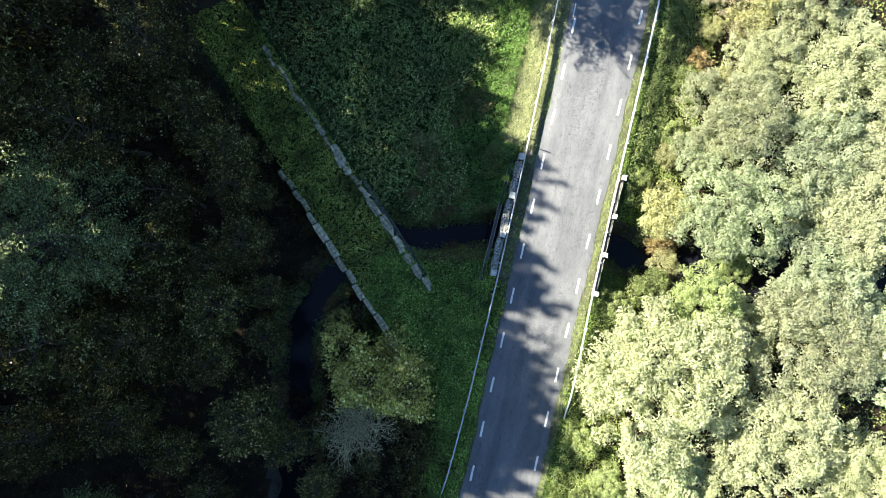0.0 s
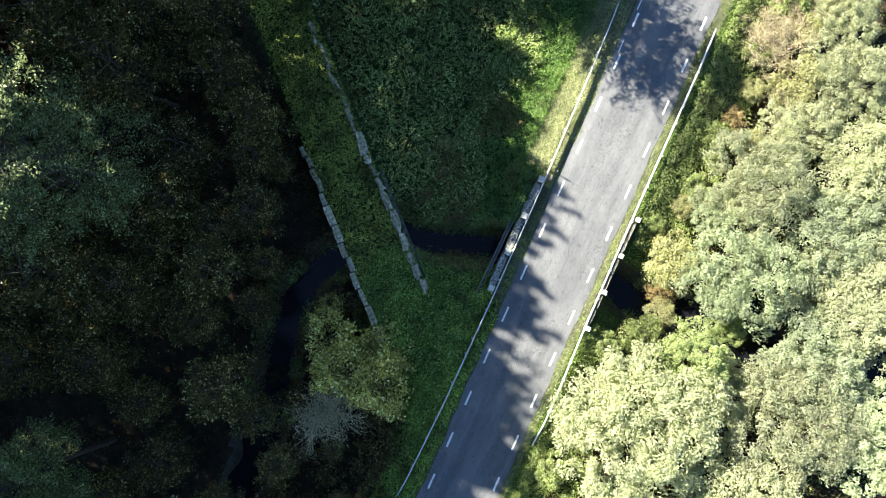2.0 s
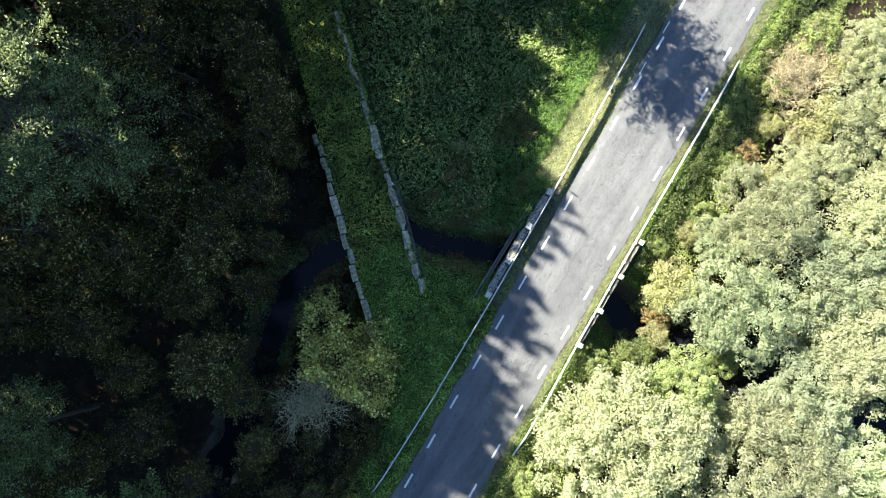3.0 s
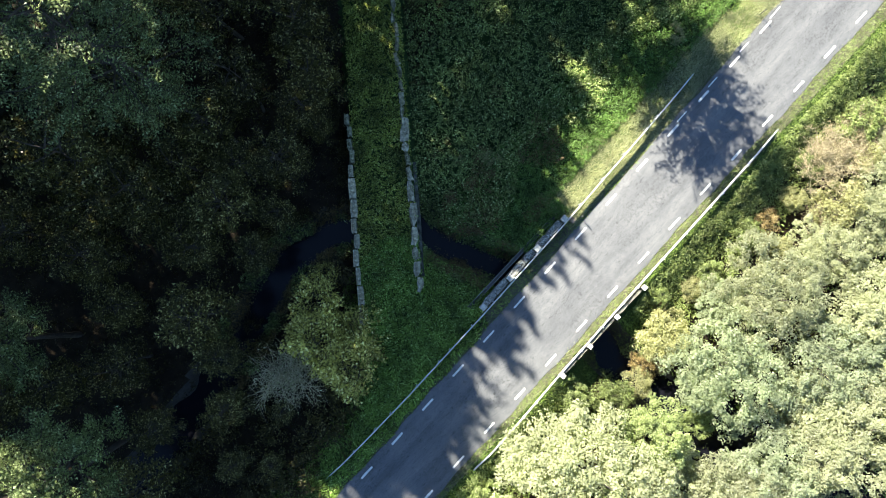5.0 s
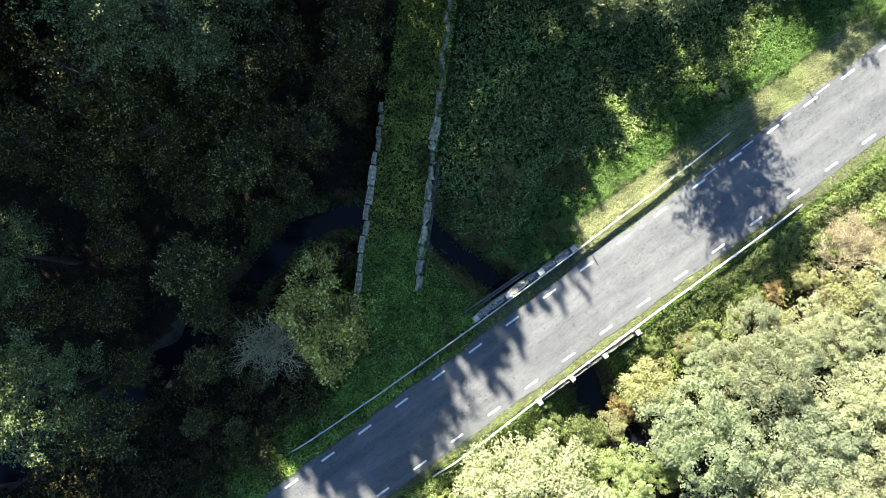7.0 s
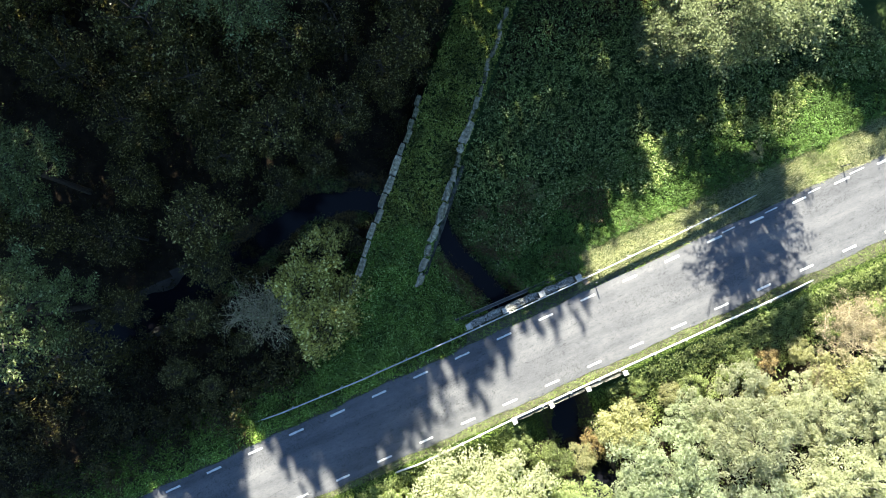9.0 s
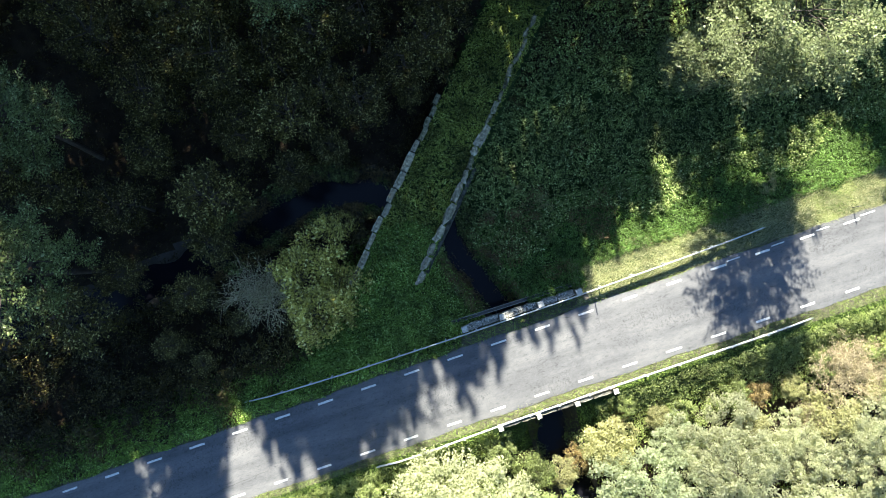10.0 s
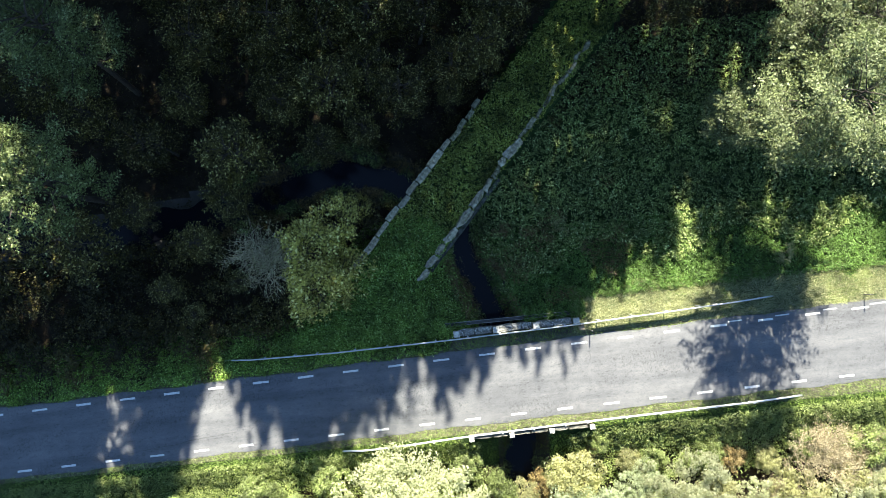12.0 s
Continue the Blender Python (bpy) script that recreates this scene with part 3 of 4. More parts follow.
# ---- trees ----
def leaf_cloud(rng, centres, radii, per, size, narrow, droop=0.62):
    """Leaves as small pointed blades round the given clump centres."""
    n = len(centres) * per
    c = np.repeat(centres, per, 0)
    r = np.repeat(radii, per)[:, None]
    d = rng.normal(size=(n, 3))
    d /= np.linalg.norm(d, axis=1)[:, None]
    pos = c + d * r * rng.uniform(0.25, 1.0, (n, 1)) ** 0.6 * np.array([1, 1, 0.75])
    nor = rng.normal(size=(n, 3)) * droop + np.array([0, 0.25, 0.8]) + d * 0.45
    nor /= np.linalg.norm(nor, axis=1)[:, None]
    a = np.cross(nor, rng.normal(size=(n, 3)))
    a /= np.linalg.norm(a, axis=1)[:, None]
    b = np.cross(nor, a)
    L = size * rng.uniform(0.65, 1.35, (n, 1))
    w = L * narrow
    foot = pos - a * L * 0.42
    return np.stack([foot + b * w * 0.55, foot - b * w * 0.55, pos + a * L * 0.58], 1)


def crown_clumps(rng, n, rx, rz, z_mid, lobes=5, hollow=0.55):
    """Clump centres over a lumpy dome made of several overlapping lobes."""
    lob = []
    for k in range(lobes):
        a = 2 * math.pi * (k + rng.uniform(-0.3, 0.3)) / lobes
        q = rng.uniform(0.35, 0.72)
        lob.append((math.cos(a) * rx * q, math.sin(a) * rx * q, z_mid + rng.uniform(-0.25, 0.2) * rz, rng.uniform(0.34, 0.58)))
    lob.append((0, 0, z_mid + 0.3 * rz, 0.6))
    pts = []
    while len(pts) < n:
        x, y, z, s = lob[rng.integers(len(lob))]
        d = rng.normal(size=3)
        d /= np.linalg.norm(d)
        if d[2] < -0.35:
            continue
        f = rng.uniform(hollow, 1.0) ** 0.5
        pts.append((x + d[0] * rx * s * f, y + d[1] * rx * s * f, z + d[2] * rz * s * f))
    return np.array(pts)


def limb(bm, rng, a, b, r0, r1, sag=0.15, n=5, sides=6):
    a, b = Vector(a), Vector(b)
    L = (b - a).length
    bend = Vector((rng.normal(), rng.normal(), abs(rng.normal()))) * sag * L * 0.3
    pts = [a.lerp(b, t) + bend * math.sin(math.pi * t) for t in np.linspace(0, 1, n)]
    add_tube(bm, pts, [r0 + (r1 - r0) * t for t in np.linspace(0, 1, n)], sides)


def make_tree(name, label, category, seed, height, rx, leaf_mat, bark, clumps=150, per=60, size=0.13, narrow=0.5, clump_r=0.42,
              crown_from=0.35, stems=1, twigs=40, lobes=5):
    rng = np.random.default_rng(seed)
    tree = tagged(new(name), label, category)
    rz = height * (1 - crown_from) * 0.62
    zm = height - rz * 0.95
    cl = crown_clumps(rng, clumps, rx, rz, zm, lobes)
    cl[:, 2] = np.minimum(cl[:, 2], height)
    rad = clump_r * rng.uniform(0.6, 1.35, len(cl))
    loose_faces("crown", leaf_cloud(rng, cl, rad, per, size, narrow, 0.36), leaf_mat, tree)
    bm = bmesh.new()
    forks = []
    for s in range(stems):
        a = rng.uniform(0, 6.28)
        off = 0.0 if stems == 1 else 0.25
        base = (math.cos(a) * off, math.sin(a) * off, -0.4)
        top = (math.cos(a) * rx * (0.05 if stems == 1 else 0.3), math.sin(a) * rx * (0.05 if stems == 1 else 0.3), height * 0.82)
        r = height * 0.012 / math.sqrt(stems) + 0.02
        limb(bm, rng, base, top, r, 0.02, 0.12, 7, 7)
        forks.append((Vector(base), Vector(top)))
    trunk = part("trunk", bm, bark, tree, smooth=True)
    bm = bmesh.new()
    for k in rng.choice(len(cl), min(twigs, len(cl)), replace=False):
        b, t = forks[rng.integers(len(forks))]
        end = Vector(cl[k])
        u = min(max((end.z - 0.35 * height) / height, 0.15), 0.85)
        limb(bm, rng, b.lerp(t, u), end, 0.014 + 0.0028 * height, 0.006, 0.25, 4, 4)
    part("branchwork", bm, bark, tree)
    return tree


def spray_leaves(rng, feet, ways, length, per, size, narrow, tilt=0.3):
    """Leaves set left and right along short drooping sprays that start at feet and run along ways; one spray's leaves share its plane."""
    n = len(feet)
    ways = ways / np.linalg.norm(ways, axis=1)[:, None]
    up = np.array([0, 0, 1.0]) + rng.normal(size=(n, 3)) * tilt
    across = np.cross(ways, up)
    across /= np.linalg.norm(across, axis=1)[:, None]
    up = np.cross(across, ways)
    L = length * rng.uniform(0.6, 1.3, n)
    k = np.repeat(np.arange(n), per)
    u = np.tile(np.linspace(0.08, 1.0, per), n) + rng.uniform(-0.06, 0.06, n * per)
    side = np.where(np.arange(n * per) % 2 == 0, 1.0, -1.0)[:, None]
    reach = rng.uniform(0.1, 0.85, (n * per, 1)) * size
    foot = feet[k] + ways[k] * (u * L[k])[:, None] - np.array([0, 0, 0.18]) * (u ** 2 * L[k])[:, None] + across[k] * side * reach + up[k] * rng.normal(size=(n * per, 1)) * size * 0.5
    a = ways[k] * rng.uniform(0.2, 1.0, (n * per, 1)) + across[k] * side + rng.normal(size=(n * per, 3)) * 0.3
    a /= np.linalg.norm(a, axis=1)[:, None]
    nor = up[k] + rng.normal(size=(n * per, 3)) * 0.4
    b = np.cross(nor, a)
    b /= np.linalg.norm(b, axis=1)[:, None]
    S = size * rng.uniform(0.65, 1.35, (n * per, 1))
    return np.stack([foot + b * S * narrow * 0.5, foot - b * S * narrow * 0.5, foot + a * S], 1)


def make_branchy(name, label, category, seed, height, rx, leaf_mat, bark, limbs=16, twigs=7, sprays=2, per=12, size=0.16, narrow=0.6,
                 length=0.8, crown_from=0.35, stems=1, rise=0.45, thick=1.0):
    """A tree grown limb by limb: limbs reach out round the stem, twigs leave them left and right, leafy sprays clothe the twigs."""
    rng = np.random.default_rng(seed)
    tree = tagged(new(name), label, category)
    bm = bmesh.new()
    forks = []
    for s in range(stems):
        a = 6.28 * s / stems + rng.uniform(-0.4, 0.4)
        off, lean = (0.0, 0.06) if stems == 1 else (0.22, 0.34)
        base = Vector((math.cos(a) * off, math.sin(a) * off, -0.4))
        top = Vector((math.cos(a) * rx * lean, math.sin(a) * rx * lean, height * rng.uniform(0.84, 0.95)))
        limb(bm, rng, base, top, (height * 0.012 / math.sqrt(stems) + 0.02) * thick, 0.015, 0.1, 7, 7)
        forks.append((base, top))
    part("trunk", bm, bark, tree, smooth=True)
    bm = bmesh.new()
    feet, ways = [], []
    for i in range(limbs):
        base, top = forks[i % stems]
        h = crown_from + (0.97 - crown_from) * (i + rng.uniform(0, 1)) / limbs
        v = (h - crown_from) / (1 - crown_from)
        reach = rx * (0.35 + 0.65 * math.sqrt(max(0.0, 1 - (1.25 * v - 0.35) ** 2))) * rng.uniform(0.62, 1.08)
        az = 2.4 * i + rng.uniform(-0.45, 0.45)
        a = base.lerp(top, min(h, 0.98))
        way = Vector((math.cos(az), math.sin(az), rise * rng.uniform(0.5, 1.4) + 0.5 * v))
        b = a + way.normalized() * reach
        b.z = min(b.z, height)
        limb(bm, rng, a, b, (0.012 + 0.0030 * height) * thick, 0.008, 0.2, 5, 5)
        flat = Vector((way.x, way.y, 0)).normalized()
        out = Vector((-flat.y, flat.x, 0))
        for t in range(twigs):
            u = 0.28 + 0.72 * (t + rng.uniform(0, 1)) / twigs
            side = 1 if t % 2 else -1
            st = a.lerp(b, u)
            tw = flat * rng.uniform(0.4, 1.1) + out * side * rng.uniform(0.5, 1.2) * (1.15 - 0.7 * u) + Vector((0, 0, rng.uniform(-0.15, 0.5)))
            L = reach * rng.uniform(0.22, 0.42) * (1.2 - 0.6 * u)
            en = st + tw.normalized() * L
            limb(bm, rng, st, en, 0.010 * thick, 0.004, 0.25, 3, 3)
            for q in range(sprays):
                f = (q + rng.uniform(0.2, 1.0)) / sprays
                turn = tw + out * rng.normal() * 0.7 + flat * rng.normal() * 0.4 + Vector((0, 0, rng.normal() * 0.3))
                feet.append(st.lerp(en, f))
                ways.append(turn)
        feet.append(b)
        ways.append(way)
    part("branchwork", bm, bark, tree)
    loose_faces("crown", spray_leaves(rng, np.array(feet), np.array(ways), length, per, size, narrow), leaf_mat, tree)
    return tree


def make_bare_bush(name, label, seed, height, rx, leaf_mat, per):
    rng = np.random.default_rng(seed)
    bush = tagged(new(name), label, "bush")
    bm = bmesh.new()
    ends = []
    for s in range(26):
        a, q = rng.uniform(0, 6.28), rng.uniform(0.15, 0.85)
        top = Vector((math.cos(a) * rx * q, math.sin(a) * rx * q, height * rng.uniform(0.65, 0.9)))
        limb(bm, rng, (math.cos(a) * 0.2, math.sin(a) * 0.2, -0.2), top, 0.026, 0.009, 0.45, 6, 5)
        for t in range(11):
            f = rng.uniform(0.45, 1.0)
            st = Vector((0, 0, 0)).lerp(top, f)
            en = st + Vector((rng.normal() * 0.55, rng.normal() * 0.55, rng.uniform(0.1, 0.7)))
            limb(bm, rng, st, en, 0.013, 0.006, 0.6, 4, 4)
            ends.append(tuple(en))
            for w in range(2):
                e2 = en + Vector((rng.normal() * 0.3, rng.normal() * 0.3, rng.uniform(-0.1, 0.3)))
                limb(bm, rng, st.lerp(en, 0.6), e2, 0.009, 0.005, 0.3, 3, 3)
                ends.append(tuple(e2))
    part("twig_tangle", bm, PALE_BARK, bush)
    e = np.array(ends)
    loose_faces("foliage", leaf_cloud(rng, e, np.full(len(e), 0.28), per, 0.09, 0.5, 0.8), leaf_mat, bush)
    return bush


def plant(ob, spots, seed, first=True, wild=True):
    """Stand a thing and its copies at (x, y, scale) on the ground."""
    rng = random.Random(seed)
    for i, (x, y, s) in enumerate(spots):
        m = pose(x, y, float(ground(x, y)) - 0.05, rng.uniform(-3, 3), rng.uniform(-3, 3), rng.uniform(0, 360)) @ Matrix.Diagonal((s, s, s * (rng.uniform(0.92, 1.08) if wild else 1.0), 1))
        if i == 0 and first:
            ob.matrix_world = m
        else:
            copy_thing(ob, m).scale = m.to_scale()


# sunlit thicket south of the road
willow_a = make_tree("willow_tree", "broad silvery-green willow with dense sunlit crown", "tree", 101, 7.4, 4.6, WILLOW, BARK, 380, 84, 0.155, 0.5, 0.50, 0.12, 3, 50, 8)
plant(willow_a, [(-3.3, -14.9, 1.18), (1.6, -24.6, 1.0), (-5.6, -24.0, 1.0), (14.6, -16.7, 0.78), (18.5, -23.5, 0.95), (10.5, -27.5, 1.0), (-12.5, -19.5, 0.95)], 1)
willow_c = make_tree("willow_tree", "dense grey-green willow in full sun", "tree", 114, 7.0, 4.2, GREYWILLOW, BARK, 350, 84, 0.15, 0.55, 0.46, 0.12, 3, 50, 7)
plant(willow_c, [(8.6, -17.7, 1.0), (11.8, -15.2, 0.5), (5.4, -25.0, 1.0), (13.6, -23.0, 1.0), (-8.6, -17.6, 0.75), (2.5, -30.5, 1.0)], 21)
willow_b = make_tree("willow_tree", "spreading pale willow in full sun", "tree", 102, 6.2, 3.7, WILLOW, BARK, 290, 84, 0.15, 0.5, 0.44, 0.12, 3, 40, 6)
plant(willow_b, [(0.8, -20.3, 0.8), (23.5, -19.5, 0.9), (-6.5, -30.5, 1.0), (19.0, -18.2, 0.72), (27.5, -17.6, 0.75), (15.5, -28, 1.0), (11.0, -23.8, 0.85)], 2)
lime_b = make_tree("sallow_bush", "fresh lime-green sallow among the willows", "bush", 115, 5.6, 2.3, LIMEGREEN, BARK, 200, 80, 0.12, 0.5, 0.36, 0.1, 3, 30, 6)
plant(lime_b, [(2.6, -17.0, 1.0), (5.4, -19.6, 0.62), (-10.5, -14.2, 0.55), (0.6, -16.6, 0.6)], 22)
alder_s = make_tree("alder_bush", "leafy green alder bush at the stream bank", "bush", 103, 3.6, 1.9, BANKLEAF, BARK, 120, 50, 0.13, 0.7, 0.34, 0.1, 3, 30, 5)
plant(alder_s, [(2.4, -14.2, 0.75), (0.8, -12.4, 0.55), (-8.0, -12.4, 0.7), (9.4, -11.9, 0.42), (16.4, -13.6, 0.62), (-12.5, -13.2, 0.9), (27.0, -14.0, 0.9), (-18.0, -14.0, 0.9), (-23.0, -16.0, 1.1), (13.0, -13.2, 0.55), (-5.5, -11.9, 0.5), (-26, -13.5, 0.8), (22.5, -13.4, 0.6)], 3)
yellow_s = make_tree("yellowing_bush", "yellow-green bush turning in autumn sun", "bush", 104, 4.4, 1.9, YELLOW, BARK, 130, 50, 0.13, 0.6, 0.36, 0.12, 3, 30, 5)
plant(yellow_s, [(7.5, -13.7, 1.0), (4.4, -15.2, 0.62), (11.4, -13.4, 0.5), (16.8, -15.6, 0.7), (22.0, -16.4, 0.95), (25.5, -15.6, 0.7), (20.4, -14.4, 0.5)], 4)
russet = make_tree("russet_bush", "low russet-brown bush on the bank", "bush", 105, 2.2, 1.2, RUSSET, BARK, 70, 40, 0.11, 0.55, 0.3, 0.1, 3, 25, 4)
plant(russet, [(5.6, -14.6, 0.9), (17.9, -14.2, 0.9), (6.6, 2.2, 0.5), (4.9, 2.6, 0.5), (2.2, -0.9, 0.5), (8.0, 1.6, 0.4), (9.0, -12.6, 0.5)], 5)
straw_b = make_tree("dry_bush", "straw-yellow shrub drying in the meadow", "bush", 116, 1.6, 1.0, YELLOW, BARK, 50, 34, 0.10, 0.4, 0.26, 0.05, 3, 16, 4)
plant(straw_b, [(8.7, 2.6, 0.75), (7.3, 3.9, 0.45), (22.8, -1.2, 0.7), (5.2, 0.6, 0.4)], 23)

# bushes by the old bridge
maple = make_branchy("maple_bush", "bushy olive-green maple with yellowing leaves", "bush", 106, 4.8, 2.4, OLIVE, BARK, 19, 4, 2, 14, 0.175, 0.7, 0.72, 0.14, 3, 0.8)
plant(maple, [(-7.0, 2.5, 1.05), (-7.0, 0.3, 1.0), (-5.5, 4.1, 0.8), (-8.0, 3.6, 0.6), (-8.4, -0.4, 0.6), (-5.8, 1.4, 0.8), (-4.5, 5.3, 0.42)], 6)
bare = make_bare_bush("withered_bush", "half-bare grey bush with tangled twigs", 107, 3.4, 2.05, GREYLEAF, 2)
plant(bare, [(-10.5, 2.5, 1.25)], 7)
tan_bush = make_bare_bush("withered_bush", "broad tan bush of dry leaves in the sun", 118, 3.2, 2.6, TANLEAF, 14)
plant(tan_bush, [(23.6, -14.0, 0.95), (26.6, -14.8, 0.8), (21.0, -16.6, 0.6)], 27)

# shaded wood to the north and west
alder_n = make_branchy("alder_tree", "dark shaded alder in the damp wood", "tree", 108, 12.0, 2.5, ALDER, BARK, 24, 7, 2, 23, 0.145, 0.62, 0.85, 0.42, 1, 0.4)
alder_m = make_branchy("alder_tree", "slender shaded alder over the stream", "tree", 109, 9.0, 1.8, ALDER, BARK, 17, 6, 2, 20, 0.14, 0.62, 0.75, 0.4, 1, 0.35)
birch_tall = make_branchy("birch_tree", "high birch with a wide sunlit crown", "tree", 117, 15.5, 3.8, BIRCHLEAF, BARK, 46, 9, 3, 26, 0.14, 0.6, 0.85, 0.54, 1, 0.45, 0.45)
birch = make_branchy("birch_tree", "tall sunlit birch with hanging pale foliage", "tree", 110, 18.5, 3.7, BIRCHLEAF, BARK, 42, 9, 3, 24, 0.14, 0.6, 0.8, 0.56, 1, 0.45, 0.45)
birch_low = make_branchy("birch_tree", "young birch with pale sunlit leaves beside a taller one", "tree", 119, 8.2, 1.9, BIRCHLEAF, BARK, 22, 7, 3, 20, 0.135, 0.6, 0.6, 0.3, 1, 0.5, 0.5)
ash = make_branchy("ash_tree", "tall ash whose top catches the sun", "tree", 111, 16.0, 2.8, ASHLEAF, BARK, 36, 8, 3, 26, 0.115, 0.6, 0.62, 0.45, 1, 0.45)


def scatter(n, box, gap, ok, seed):
    rng = random.Random(seed)
    out = []
    for _ in range(6000):
        if len(out) >= n:
            break
        x, y = rng.uniform(box[0], box[1]), rng.uniform(box[2], box[3])
        if ok(x, y) and all(math.hypot(x - a, y - b) > gap for a, b, _ in out):
            out.append((x, y, rng.uniform(0.75, 1.15)))
    return out


ASHES = [(-21.0, 7.6, 1.2), (-18.4, 14.6, 1.05), (-28.0, 13.0, 1.1)]


HIGH_ASH = (-2.4, 18.0, 1.0)


def in_wood(x, y):
    along, across = old_road(x, y)
    if abs(across) < 3.9 and along < 27:
        return False
    if any(math.hypot(x - a, y - b) < 3.0 for a, b, _ in (*ASHES, HIGH_ASH)):
        return False
    if across < 0 and 14.2 < x - 0.128 * (y + 6) < 20.0:
        return False
    if -11 < x < 1.5 and y < 11.2:
        return False
    if across > 0:
        return float(stream_distance(x, y)) > 1.9 and y > 5.5
    return y > 14.5 and x > 6


wood = scatter(26, (-34, 34, 0, 27), 3.1, lambda x, y: in_wood(x, y) and (y > 19.5 or x < -22 or x > 7), 12)
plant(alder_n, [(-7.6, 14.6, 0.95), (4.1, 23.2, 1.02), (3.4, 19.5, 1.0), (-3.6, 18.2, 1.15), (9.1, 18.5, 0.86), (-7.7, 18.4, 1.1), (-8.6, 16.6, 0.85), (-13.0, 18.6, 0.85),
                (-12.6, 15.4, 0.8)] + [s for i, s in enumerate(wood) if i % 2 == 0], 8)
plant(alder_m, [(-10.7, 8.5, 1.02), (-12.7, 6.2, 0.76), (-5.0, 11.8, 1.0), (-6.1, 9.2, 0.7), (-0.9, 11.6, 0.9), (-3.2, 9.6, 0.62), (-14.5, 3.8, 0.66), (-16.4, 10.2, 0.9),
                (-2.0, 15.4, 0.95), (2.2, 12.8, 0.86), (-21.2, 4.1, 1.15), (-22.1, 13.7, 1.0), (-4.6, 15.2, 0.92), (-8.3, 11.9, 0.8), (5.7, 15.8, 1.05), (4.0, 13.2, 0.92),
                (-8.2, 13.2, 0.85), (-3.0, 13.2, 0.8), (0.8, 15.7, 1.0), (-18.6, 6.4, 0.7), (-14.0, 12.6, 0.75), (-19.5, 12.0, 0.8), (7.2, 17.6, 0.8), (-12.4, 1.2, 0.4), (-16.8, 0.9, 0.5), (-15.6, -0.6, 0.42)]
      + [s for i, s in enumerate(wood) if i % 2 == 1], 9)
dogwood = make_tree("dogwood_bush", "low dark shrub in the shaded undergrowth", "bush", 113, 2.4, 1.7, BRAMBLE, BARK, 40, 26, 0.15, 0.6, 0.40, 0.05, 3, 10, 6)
def beside_track(along, across, scale):
    p = OLD_A + OLD_D * along + OLD_N * across
    return p.x, p.y, scale


plant(alder_m, [beside_track(a, c, k) for a, c, k in ((18.6, 3.7, 0.5), (21.0, 3.8, 0.55), (23.6, 4.0, 0.6), (26.0, 4.2, 0.6))], 19, first=False)
plant(dogwood, [beside_track(a, c, k) for a, c, k in ((15.6, 2.9, 0.45), (17.4, 2.8, 0.5), (19.8, 2.8, 0.5), (22.2, 2.8, 0.55), (24.8, 2.9, 0.5), (27.2, 3.0, 0.6), (17.0, 5.4, 0.7), (24.6, 6.0, 0.7),
                                                    (26.5, -2.9, 0.5), (24.0, -2.8, 0.45), (21.5, -2.8, 0.4))] + [(-2.6, 8.9, 0.5), (-5.0, 9.8, 0.6), (-7.4, 9.4, 0.5), (-10.4, 6.9, 0.5), (-10.9, 5.2, 0.4), (0.4, 7.3, 0.35)], 20)
plant(dogwood, [s for s in scatter(46, (-32, -4, -3.0, 5.5), 1.9, lambda x, y: float(stream_distance(x, y)) > 1.5 and old_road(x, y)[1] > 3.4 and math.hypot(x + 6.8, y - 1.5) > 3.3 and math.hypot(x + 10.6, y - 2.6) > 2.2, 14)] + [(-30 + 2.6 * k, 25.6 + 0.9 * math.sin(2.1 * k), 1.9) for k in range(17)], 15, first=False)
plant(birch_tall, [(22.8, 10.0, 0.98), (34.0, 14.0, 0.97)], 24)
plant(birch, [(21.3, 6.4, 1.0), (33.5, 9.0, 0.8)], 10)
plant(birch_low, [(19.5, 7.6, 1.0)], 29)
plant(ash, ASHES, 11)
ash_high = make_branchy("ash_tree", "very tall ash with a broad sunlit top", "tree", 121, 25.5, 4.5, ASHLEAF, BARK, 46, 9, 3, 24, 0.11, 0.6, 0.85, 0.45, 1, 0.45, 0.7)
plant(ash_high, [HIGH_ASH], 30)


def fallen_log(a, b, r, seed):
    rng = np.random.default_rng(seed)
    log = tagged(new("fallen_log"), "pale barkless log lying on the forest floor", "log")
    za, zb = (float(ground(p[0], p[1])) + r * 0.8 for p in (a, b))
    bm = bmesh.new()
    limb(bm, rng, (a[0], a[1], za), (b[0], b[1], zb + 0.3), r, r * 0.7, 0.04, 6, 8)
    part("stem", bm, WOOD, log)
    for k in range(3):
        u = 0.3 + 0.25 * k
        st = Vector((a[0], a[1], za)).lerp(Vector((b[0], b[1], zb + 0.3)), u)
        bm = bmesh.new()
        limb(bm, rng, st, st + Vector((rng.normal() * 0.4, rng.normal() * 0.4, 0.45)), r * 0.35, r * 0.15, 0.1, 3, 5)
        part("branch_stub", bm, WOOD, log)


fallen_log((2.35, 23.6), (2.2, 20.9), 0.13, 1)
fallen_log((-1.95, 18.1), (-1.6, 16.7), 0.11, 2)
fallen_log((-2.8, 15.6), (-3.0, 12.9), 0.08, 3)

